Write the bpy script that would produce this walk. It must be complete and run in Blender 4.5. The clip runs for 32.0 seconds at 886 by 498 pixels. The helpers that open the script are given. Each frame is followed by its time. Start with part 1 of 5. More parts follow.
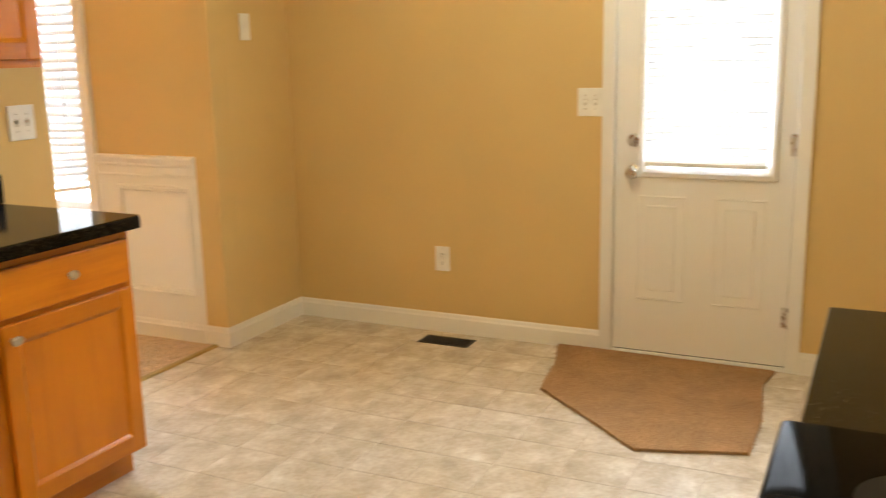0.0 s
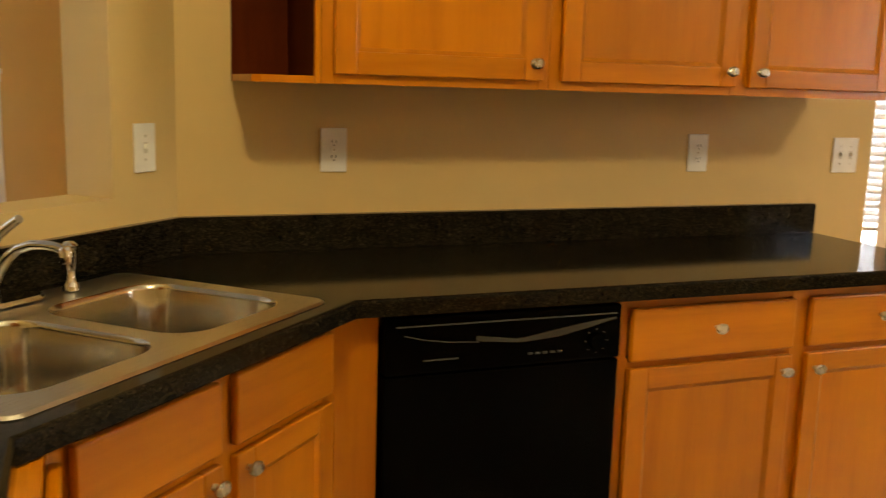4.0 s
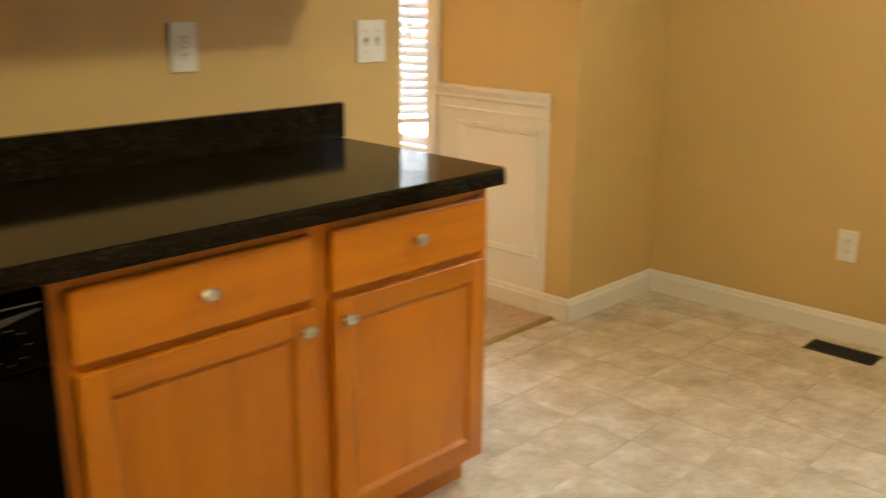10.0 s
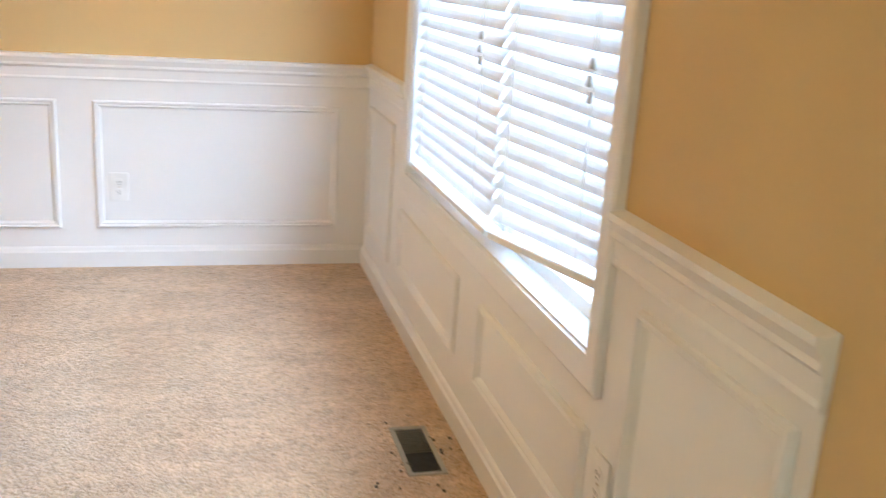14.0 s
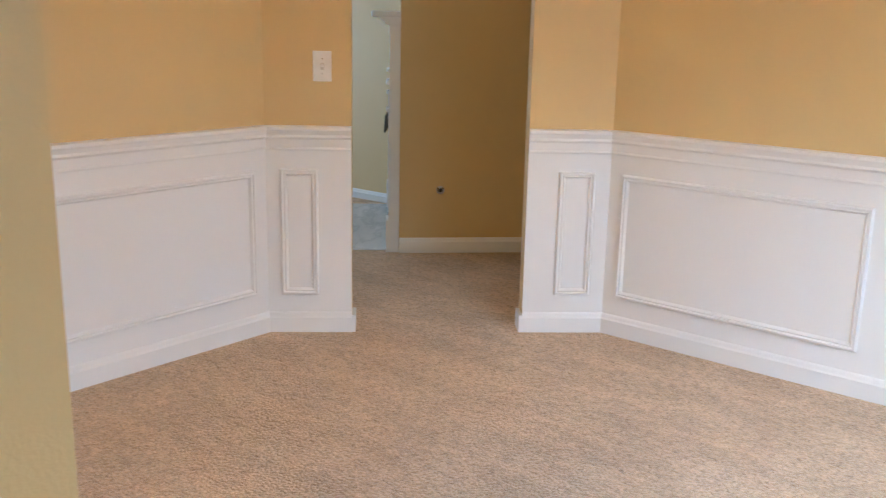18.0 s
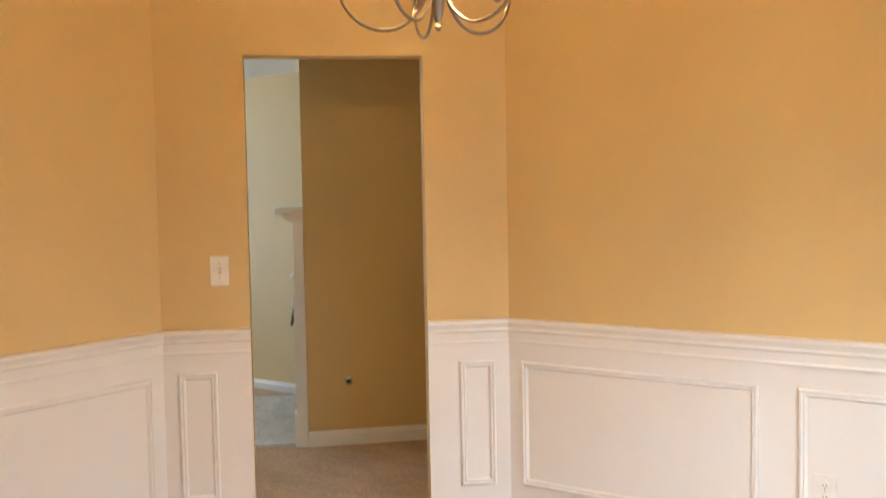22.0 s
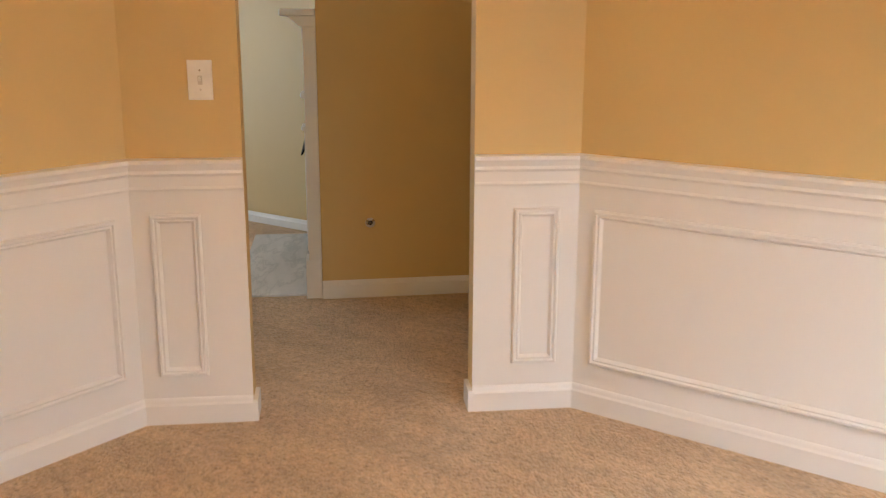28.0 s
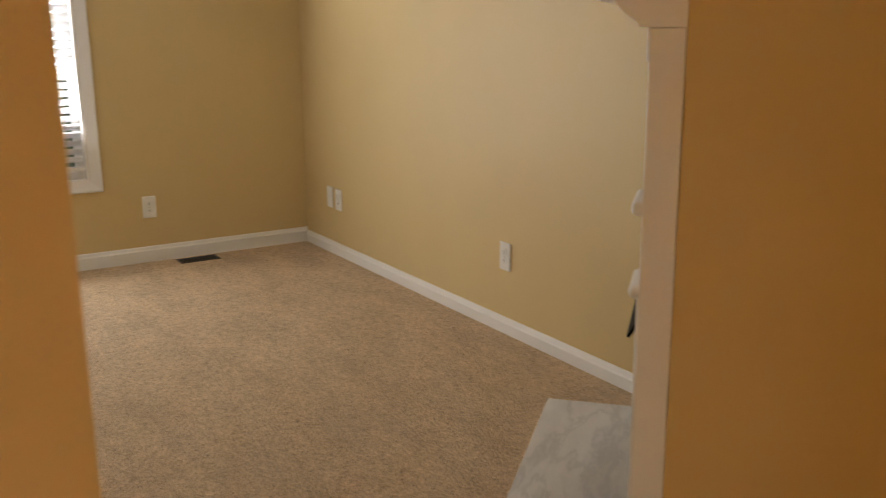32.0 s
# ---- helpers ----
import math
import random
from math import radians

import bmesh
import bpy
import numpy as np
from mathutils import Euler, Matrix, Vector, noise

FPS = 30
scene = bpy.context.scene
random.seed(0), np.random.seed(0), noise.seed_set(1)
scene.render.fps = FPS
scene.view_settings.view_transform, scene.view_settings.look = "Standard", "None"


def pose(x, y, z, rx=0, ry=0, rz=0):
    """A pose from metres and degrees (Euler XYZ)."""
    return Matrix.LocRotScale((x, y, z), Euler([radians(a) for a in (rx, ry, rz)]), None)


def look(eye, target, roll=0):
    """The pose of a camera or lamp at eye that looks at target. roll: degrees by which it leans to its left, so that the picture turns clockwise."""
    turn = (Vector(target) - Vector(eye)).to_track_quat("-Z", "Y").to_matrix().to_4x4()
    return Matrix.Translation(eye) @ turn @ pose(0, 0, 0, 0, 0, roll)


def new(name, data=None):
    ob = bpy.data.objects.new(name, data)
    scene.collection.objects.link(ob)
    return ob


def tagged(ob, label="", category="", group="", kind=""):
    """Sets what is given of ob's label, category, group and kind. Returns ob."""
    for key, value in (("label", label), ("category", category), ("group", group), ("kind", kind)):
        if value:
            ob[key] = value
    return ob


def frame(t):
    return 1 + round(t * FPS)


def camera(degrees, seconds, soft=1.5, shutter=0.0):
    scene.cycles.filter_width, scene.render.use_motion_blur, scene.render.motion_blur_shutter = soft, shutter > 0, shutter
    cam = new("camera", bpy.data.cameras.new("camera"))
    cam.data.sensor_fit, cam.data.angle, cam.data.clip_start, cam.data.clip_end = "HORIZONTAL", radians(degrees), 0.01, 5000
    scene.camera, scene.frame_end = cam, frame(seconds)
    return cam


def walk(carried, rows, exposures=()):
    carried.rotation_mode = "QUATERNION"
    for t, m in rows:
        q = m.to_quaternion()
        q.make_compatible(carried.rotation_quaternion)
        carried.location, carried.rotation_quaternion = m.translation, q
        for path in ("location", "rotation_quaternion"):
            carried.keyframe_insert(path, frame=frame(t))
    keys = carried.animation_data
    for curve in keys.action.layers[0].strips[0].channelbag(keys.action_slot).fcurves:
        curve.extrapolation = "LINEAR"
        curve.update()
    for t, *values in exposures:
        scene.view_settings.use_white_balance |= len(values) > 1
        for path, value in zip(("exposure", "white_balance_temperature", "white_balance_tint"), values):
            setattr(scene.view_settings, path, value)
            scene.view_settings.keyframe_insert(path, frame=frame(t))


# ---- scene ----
cam = camera(50.8, 32.0, soft=1.2, shutter=0.5)
PATH = [
    (0, (-3.441, -2.807, 1.397), (-1.679, -1.961, 0.974), -1.2),
    (0.5, (-3.457, -2.778, 1.38), (-1.801, -1.739, 0.956), -1.5),
    (1, (-3.479, -2.752, 1.383), (-1.948, -1.539, 0.955), -1.1),
    (1.5, (-3.452, -2.696, 1.349), (-2.069, -1.311, 0.938), -1.6),
    (2, (-3.469, -2.672, 1.352), (-2.221, -1.16, 0.956), -0.9),
    (2.5, (-3.494, -2.655, 1.358), (-2.384, -1.035, 0.978), -0.3),
    (3, (-3.516, -2.631, 1.365), (-2.545, -0.922, 0.995), 0.2),
    (3.5, (-3.559, -2.626, 1.36), (-2.722, -0.844, 1.009), 1.0),
    (4, (-3.608, -2.588, 1.358), (-2.884, -0.755, 1.018), 1.7),
    (4.5, (-3.628, -2.595, 1.376), (-3.048, -0.713, 1.029), 2.4),
    (6.5, (-3.746, -2.588, 1.421), (-3.643, -0.63, 1.025), 2.5),
    (7, (-3.793, -2.564, 1.411), (-3.761, -0.605, 1.007), 2.2),
    (7.5, (-3.792, -2.548, 1.407), (-3.818, -0.592, 0.991), 2.1),
    (8, (-3.75, -2.471, 1.389), (-3.555, -0.526, 0.967), 1.6),
    (8.5, (-3.685, -2.355, 1.344), (-3.133, -0.48, 0.922), 0.7),
    (9, (-3.523, -2.293, 1.29), (-2.61, -0.565, 0.868), -0.2),
    (9.5, (-3.284, -2.191, 1.345), (-2.096, -0.668, 0.827), 0.0),
    (10, (-2.958, -2.128, 1.327), (-1.569, -0.796, 0.782), 0.5),
    (10.5, (-2.607, -2.036, 1.351), (-1.13, -0.818, 0.77), 2.0),
    (11, (-2.255, -1.944, 1.353), (-0.778, -0.733, 0.759), 3.1),
    (11.5, (-1.929, -1.828, 1.334), (-0.537, -0.514, 0.756), 3.3),
    (12, (-1.623, -1.579, 1.342), (-0.355, -0.146, 0.762), 3.8),
    (12.5, (-1.303, -1.446, 1.333), (-0.225, 0.145, 0.779), 2.6),
    (13, (-1.056, -1.208, 1.289), (-0.147, 0.491, 0.756), 2.2),
    (13.5, (-0.914, -1.017, 1.262), (-0.165, 0.763, 0.744), 3.6),
    (15.5, (-0.354, -0.144, 1.5), (-0.74, 1.698, 0.824), -0.5),
    (16, (-0.35, -0.202, 1.32), (-0.95, 1.626, 0.773), 0.7),
    (16.5, (-0.352, -0.131, 1.396), (-1.153, 1.614, 0.834), 0.7),
    (17, (-0.37, -0.148, 1.364), (-1.349, 1.517, 0.844), 1.0),
    (17.5, (-0.385, -0.152, 1.345), (-1.531, 1.411, 0.852), 1.1),
    (18, (-0.384, -0.192, 1.345), (-1.627, 1.301, 0.871), 1.2),
    (18.5, (-0.38, -0.203, 1.36), (-1.658, 1.262, 0.893), 0.9),
    (19, (-0.38, -0.209, 1.375), (-1.63, 1.284, 0.915), 0.5),
    (19.5, (-0.371, -0.188, 1.361), (-1.546, 1.368, 0.917), 0.8),
    (20, (-0.327, -0.17, 1.354), (-1.364, 1.482, 0.913), 0.8),
    (20.5, (-0.299, -0.189, 1.375), (-1.265, 1.512, 0.961), 0.8),
    (21, (-0.287, -0.149, 1.385), (-1.281, 1.551, 1.035), 0.2),
    (21.5, (-0.313, -0.241, 1.443), (-1.366, 1.441, 1.193), -0.5),
    (22, (-0.274, -0.161, 1.439), (-1.424, 1.473, 1.331), -1.1),
    (22.5, (-0.257, -0.194, 1.461), (-1.429, 1.427, 1.489), -1.0),
    (23, (-0.253, -0.193, 1.5), (-1.417, 1.426, 1.652), -0.8),
    (23.5, (-0.255, -0.193, 1.526), (-1.407, 1.418, 1.802), -0.8),
    (24, (-0.276, -0.184, 1.549), (-1.407, 1.417, 1.943), -1.3),
    (24.5, (-0.274, -0.185, 1.567), (-1.391, 1.398, 2.066), -1.5),
    (25, (-0.271, -0.189, 1.575), (-1.378, 1.383, 2.125), -1.5),
    (25.5, (-0.261, -0.186, 1.567), (-1.384, 1.391, 2.068), -1.4),
    (26, (-0.265, -0.146, 1.503), (-1.432, 1.461, 1.732), -0.8),
    (26.5, (-0.252, -0.167, 1.422), (-1.419, 1.455, 1.336), 0.4),
    (28.5, (-1.255, 0.874, 1.322), (-2.41, 2.432, 0.832), 0.4),
    (29, (-1.577, 1.122, 1.328), (-2.73, 2.676, 0.823), 0.9),
    (29.5, (-1.858, 1.416, 1.329), (-3.055, 2.937, 0.824), 0.0),
    (30, (-2.149, 1.693, 1.32), (-3.38, 3.188, 0.82), -0.5),
    (30.5, (-2.432, 1.939, 1.328), (-3.702, 3.4, 0.826), 0.3),
    (31, (-2.569, 2.211, 1.341), (-3.993, 3.527, 0.851), 0.6),
    (31.5, (-2.713, 2.427, 1.314), (-4.281, 3.581, 0.855), -0.1),
    (32, (-2.869, 2.579, 1.325), (-4.527, 3.595, 0.856), -0.4),
]
EXPOSURE = [
    (0, -0.28, 6250, 11), (0.6, -0.38, 6300, 11), (1.2, -0.36, 6450, 12), (2, -0.34, 6650, 12), (4, -0.51, 7000, 14), (6.5, -0.66, 6650, 11), (8, -0.61, 6600, 10), (10, -0.45, 6250, 5), (12, -0.45, 5450, 5), (13, -0.53, 4950, 5), (13.5, -0.58, 4850, 5),
    (15.5, -0.72, 4800, 5), (17, -0.77, 4800, 5), (18, -0.76, 4850, 6), (20, -0.80, 5050, 7), (21, -0.79, 5350, 8), (22, -0.65, 5750, 8), (23, -0.53, 5950, 6), (24, -0.33, 5950, 3), (25, -0.37, 5950, 3), (26, -0.46, 6000, 6), (26.5, -0.57, 6050, 8),
    (28.5, -0.86, 6150, 13), (30, -0.84, 7000, 16), (31, -0.88, 7550, 18), (32, -0.98, 7650, 19),
]
walk(cam, [(t, look(eye, target, roll)) for t, eye, target, roll in PATH], EXPOSURE)

# ---------------------------------------------------------------- plan, in metres
# x = 0: face of the dining room's window wall; y = 0: kitchen face of the counter wall
W_END = -0.936           # end of the counter wall
JAMB = 0.092             # thickness of the counter wall
J = 0.62                 # breakfast wall with the back door
D = 3.335                # dining room's far wall
XL = -3.466              # dining room's side wall
DL, DR = (XL, 2.324), (-2.388, D)   # ends of the angled dining wall
B1, B2 = (-3.36, 0.0), (-4.372, -1.012)   # ends of the angled kitchen wall
SOUTH = -3.40
K_TOP, L_TOP = 2.44, 2.38
LR_X, LR_Y = -8.20, 4.85   # living room walls
F0 = Vector((-4.026, 3.774, 0))     # corner of the chimney breast
FU, FV = Vector((-0.685, 0.7285, 0)), Vector((0.7285, 0.685, 0))   # along and behind the mantel
FS = Vector((0.6905, 0.7233, 0))    # along the breast's hall side
CANDLE = 43.0             # watts of each candle bulb

# ---------------------------------------------------------------- light
world = bpy.data.worlds.new("sky")
scene.world = world
world.use_nodes = True
_wn = world.node_tree.nodes
_sky = _wn.new("ShaderNodeTexSky")
_sky.sky_type = "NISHITA"
_sky.sun_disc = False
_sky.sun_elevation = radians(48)
_sky.sun_rotation = radians(200)
_bg = _wn["Background"]
_bg.inputs["Strength"].default_value = 0.12
world.node_tree.links.new(_sky.outputs[0], _bg.inputs["Color"])

sun_data = bpy.data.lights.new("sun", "SUN")
sun_data.energy, sun_data.angle, sun_data.color = 1.0, radians(12), (1.0, 0.96, 0.9)
sun = new("sun", sun_data)
sun.matrix_world = look((-12, -20, 26), (0, 0, 0))


def lamp(name, kind, energy, color, m, size=0.2, size_y=None):
    data = bpy.data.lights.new(name, kind)
    data.energy, data.color = energy, color
    if kind == "AREA":
        data.size = size
        if size_y:
            data.shape, data.size_y = "RECTANGLE", size_y
    else:
        data.shadow_soft_size = size
    ob = new(name, data)
    ob.matrix_world = m
    return ob


DAY = (0.88, 0.95, 1.0)
# daylight in the window openings
lamp("dining_window_daylight", "AREA", 325, DAY, look((0.135, 1.64, 1.30), (-3, 1.64, 1.34)), 1.66, 1.64)
lamp("living_window_daylight", "AREA", 255, (0.80, 0.91, 1.0), look((LR_X - 0.135, 2.59, 1.34), (-4, 2.59, 2.3)), 1.94, 1.7)
lamp("door_window_daylight", "AREA", 70, DAY, look((J + 0.135, -2.11, 1.40), (-3, -2.11, 1.40)), 0.50, 1.12)
# ceiling lamps of the kitchen and of the breakfast corner
lamp("kitchen_ceiling_bulb", "POINT", 52, (1.0, 0.90, 0.50), pose(-3.38, -1.62, 2.24), 0.05)
lamp("breakfast_ceiling_bulb", "POINT", 37, (1.0, 0.88, 0.57), pose(-0.7, -1.7, 2.2), 0.05)

# unseen lamp added to brighten the hall and its closet door
lamp("hall_fill_bulb", "POINT", 17, (1.0, 0.62, 0.29), pose(-3.70, 5.40, 2.20), 0.09)

# ---------------------------------------------------------------- materials


def material(name):
    m = bpy.data.materials.new(name)
    m.use_nodes = True
    nt = m.node_tree
    return m, nt, nt.nodes["Principled BSDF"]


def coords(nt, scale=(1, 1, 1), kind="Object"):
    tc = nt.nodes.new("ShaderNodeTexCoord")
    mp = nt.nodes.new("ShaderNodeMapping")
    mp.inputs["Scale"].default_value = scale
    nt.links.new(tc.outputs[kind], mp.inputs["Vector"])
    return mp.outputs["Vector"]


def ramp(nt, fac, stops):
    r = nt.nodes.new("ShaderNodeValToRGB")
    el = r.color_ramp.elements
    while len(el) < len(stops):
        el.new(0.5)
    for e, (pos, col) in zip(el, stops):
        e.position, e.color = pos, (*col, 1)
    nt.links.new(fac, r.inputs["Fac"])
    return r.outputs["Color"]


def noise_tex(nt, vec, scale, detail=4, rough=0.55):
    n = nt.nodes.new("ShaderNodeTexNoise")
    n.inputs["Scale"].default_value, n.inputs["Detail"].default_value, n.inputs["Roughness"].default_value = scale, detail, rough
    if vec is not None:
        nt.links.new(vec, n.inputs["Vector"])
    return n.outputs["Fac"]


def bump(nt, bsdf, height, strength, distance=0.01):
    b = nt.nodes.new("ShaderNodeBump")
    b.inputs["Strength"].default_value, b.inputs["Distance"].default_value = strength, distance
    nt.links.new(height, b.inputs["Height"])
    nt.links.new(b.outputs["Normal"], bsdf.inputs["Normal"])
    return b


def mixed(nt, a, b, fac, mode="MIX"):
    m = nt.nodes.new("ShaderNodeMix")
    m.data_type, m.blend_type = "RGBA", mode
    for sock, val in ((m.inputs[0], fac), (m.inputs[6], a), (m.inputs[7], b)):
        if hasattr(val, "links"):
            nt.links.new(val, sock)
        else:
            sock.default_value = val if not isinstance(val, tuple) else (*val, 1)
    return m.outputs[2]


def paint(name, col, rough=0.6, vary=0.06, bumpy=0.12):
    m, nt, b = material(name)
    v = coords(nt)
    big = noise_tex(nt, v, 1.1, 3)
    lo = tuple(c * (1 - vary) for c in col)
    hi = tuple(min(1, c * (1 + vary * 0.6)) for c in col)
    c1 = ramp(nt, big, [(0.3, lo), (0.7, hi)])
    nt.links.new(c1, b.inputs["Base Color"])
    fine = noise_tex(nt, v, 260, 3)
    r = nt.nodes.new("ShaderNodeMapRange")
    r.inputs["To Min"].default_value, r.inputs["To Max"].default_value = rough - 0.06, rough + 0.08
    nt.links.new(noise_tex(nt, v, 7, 3), r.inputs["Value"])
    nt.links.new(r.outputs[0], b.inputs["Roughness"])
    bump(nt, b, fine, bumpy, 0.002)
    return m


def plain(name, col, rough=0.5, metal=0.0, coat=0.0):
    m, nt, b = material(name)
    v = coords(nt)
    n = noise_tex(nt, v, 14, 4)
    c = ramp(nt, n, [(0.3, tuple(x * 0.92 for x in col)), (0.7, tuple(min(1, x * 1.05) for x in col))])
    nt.links.new(c, b.inputs["Base Color"])
    r = nt.nodes.new("ShaderNodeMapRange")
    r.inputs["To Min"].default_value, r.inputs["To Max"].default_value = max(0.02, rough * 0.8), min(1, rough * 1.2)
    nt.links.new(noise_tex(nt, v, 40, 3), r.inputs["Value"])
    nt.links.new(r.outputs[0], b.inputs["Roughness"])
    b.inputs["Metallic"].default_value = metal
    b.inputs["Coat Weight"].default_value = coat
    return m


WALL = paint("gold_wall_paint", (0.65, 0.468, 0.200), 0.62, 0.05, 0.25)
LIVING_WALL = paint("beige_gold_wall_paint", (0.66, 0.500, 0.252), 0.5, 0.04, 0.25)
TRIM = paint("white_trim_paint", (0.82, 0.81, 0.79), 0.38, 0.02, 0.05)
CEIL = paint("white_ceiling_paint", (0.78, 0.76, 0.72), 0.85, 0.03, 0.5)
PLATE = plain("white_plastic", (0.82, 0.81, 0.78), 0.35)
SLOT = plain("dark_slot", (0.012, 0.012, 0.012), 0.7)
NICKEL = plain("brushed_nickel", (0.62, 0.60, 0.56), 0.28, 1.0)
CHAND = plain("aged_silver_metal", (0.30, 0.27, 0.235), 0.32, 1.0)
CHAIN = plain("aged_gold_chain", (0.30, 0.19, 0.07), 0.4, 1.0)
CHROME = plain("chrome", (0.74, 0.75, 0.76), 0.04, 1.0)
BRONZE = plain("dark_bronze", (0.10, 0.075, 0.05), 0.35, 1.0)
BRASS = plain("worn_gold_strip", (0.42, 0.30, 0.10), 0.35, 0.8)
BLACK = plain("black_gloss_enamel", (0.0008, 0.0008, 0.0008), 0.16)
BLACK_MATT = plain("black_matt", (0.001, 0.001, 0.001), 0.5)
FIRE_GLASS = plain("black_fire_glass", (0.003, 0.003, 0.0035), 0.1)
for dark in (BLACK, BLACK_MATT, FIRE_GLASS):
    dark.node_tree.nodes["Principled BSDF"].inputs["Specular IOR Level"].default_value = 0.03
GREYMARK = plain("grey_print", (0.08, 0.08, 0.075), 0.5)
GROUT = plain("vinyl_joint", (0.50, 0.43, 0.33), 0.35)


def wood(name, dark, mid, light, rough=0.32, axis=2):
    m, nt, b = material(name)
    sc = [9, 9, 9]
    sc[axis] = 0.9
    v = coords(nt, tuple(sc))
    info = nt.nodes.new("ShaderNodeObjectInfo")
    off = nt.nodes.new("ShaderNodeVectorMath")
    comb = nt.nodes.new("ShaderNodeCombineXYZ")
    mul = nt.nodes.new("ShaderNodeMath")
    mul.operation = "MULTIPLY"
    mul.inputs[1].default_value = 30
    nt.links.new(info.outputs["Random"], mul.inputs[0])
    for i in range(3):
        nt.links.new(mul.outputs[0], comb.inputs[i])
    nt.links.new(v, off.inputs[0])
    nt.links.new(comb.outputs[0], off.inputs[1])
    grain = noise_tex(nt, off.outputs[0], 2.2, 8, 0.62)
    base = ramp(nt, grain, [(0.25, dark), (0.5, mid), (0.78, light)])
    big = noise_tex(nt, off.outputs[0], 0.35, 2)
    tint = ramp(nt, big, [(0.3, (0.87, 0.85, 0.82)), (0.7, (1.06, 1.05, 1.02))])
    rnd = nt.nodes.new("ShaderNodeMapRange")
    rnd.inputs["To Min"].default_value, rnd.inputs["To Max"].default_value = 0.88, 1.08
    nt.links.new(info.outputs["Random"], rnd.inputs["Value"])
    c = mixed(nt, base, tint, 1.0, "MULTIPLY")
    hsv = nt.nodes.new("ShaderNodeHueSaturation")
    nt.links.new(rnd.outputs[0], hsv.inputs["Value"])
    nt.links.new(c, hsv.inputs["Color"])
    nt.links.new(hsv.outputs[0], b.inputs["Base Color"])
    b.inputs["Roughness"].default_value = rough
    b.inputs["Coat Weight"].default_value = 0.08
    b.inputs["Coat Roughness"].default_value = 0.15
    b.inputs["Specular IOR Level"].default_value = 0.35
    bump(nt, b, grain, 0.08, 0.002)
    return m


WOOD = wood("honey_maple", (0.45, 0.138, 0.002), (0.55, 0.181, 0.003), (0.61, 0.216, 0.005))
WOOD_H = wood("honey_maple_level", (0.45, 0.138, 0.002), (0.55, 0.181, 0.003), (0.61, 0.216, 0.005), axis=0)
# the same maple, darkened in colour for shade in recesses and on the end panel
WOOD_SHADED = wood("maple_shaded", (0.046, 0.0070, 0.001), (0.068, 0.011, 0.0013), (0.09, 0.016, 0.002), 0.7)
WOOD_SHADED.node_tree.nodes["Principled BSDF"].inputs["Specular IOR Level"].default_value = 0.05
WOOD_SHADED.node_tree.nodes["Principled BSDF"].inputs["Coat Weight"].default_value = 0.0


EDGE_TAN = plain("tan_edge_strip", (0.26, 0.18, 0.09), 0.5)


def granite():
    m, nt, b = material("dark_speckled_laminate")
    v = coords(nt)

    def chips(scale, stops):
        vo = nt.nodes.new("ShaderNodeTexVoronoi")
        vo.inputs["Scale"].default_value = scale
        nt.links.new(v, vo.inputs["Vector"])
        sep = nt.nodes.new("ShaderNodeSeparateColor")
        nt.links.new(vo.outputs["Color"], sep.inputs[0])
        return ramp(nt, sep.outputs[0], stops)

    coarse = chips(210, [(0.0, (0.003, 0.003, 0.002)), (0.52, (0.007, 0.006, 0.0045)), (0.72, (0.015, 0.0118, 0.0075)), (0.88, (0.028, 0.022, 0.0135)), (0.97, (0.046, 0.037, 0.023))])
    fine = chips(480, [(0.0, (0.004, 0.004, 0.003)), (0.62, (0.011, 0.009, 0.0065)), (0.90, (0.025, 0.0195, 0.0125)), (0.985, (0.055, 0.044, 0.029))])
    s1 = noise_tex(nt, v, 120, 5, 0.7)
    c1 = mixed(nt, coarse, fine, ramp(nt, s1, [(0.46, (0, 0, 0)), (0.54, (1, 1, 1))]))
    s2 = noise_tex(nt, v, 22, 4)
    c2 = ramp(nt, s2, [(0.35, (0.62, 0.60, 0.57)), (0.65, (1.1, 1.08, 1.05))])
    nt.links.new(mixed(nt, c1, c2, 1.0, "MULTIPLY"), b.inputs["Base Color"])
    gloss = nt.nodes.new("ShaderNodeMapRange")
    gloss.inputs["From Min"].default_value, gloss.inputs["From Max"].default_value = 0.35, 0.65
    gloss.inputs["To Min"].default_value, gloss.inputs["To Max"].default_value = 0.05, 0.13
    nt.links.new(s1, gloss.inputs["Value"])
    nt.links.new(gloss.outputs[0], b.inputs["Roughness"])
    b.inputs["Specular IOR Level"].default_value = 0.09
    bump(nt, b, s1, 0.03, 0.001)
    return m


GRANITE = granite()


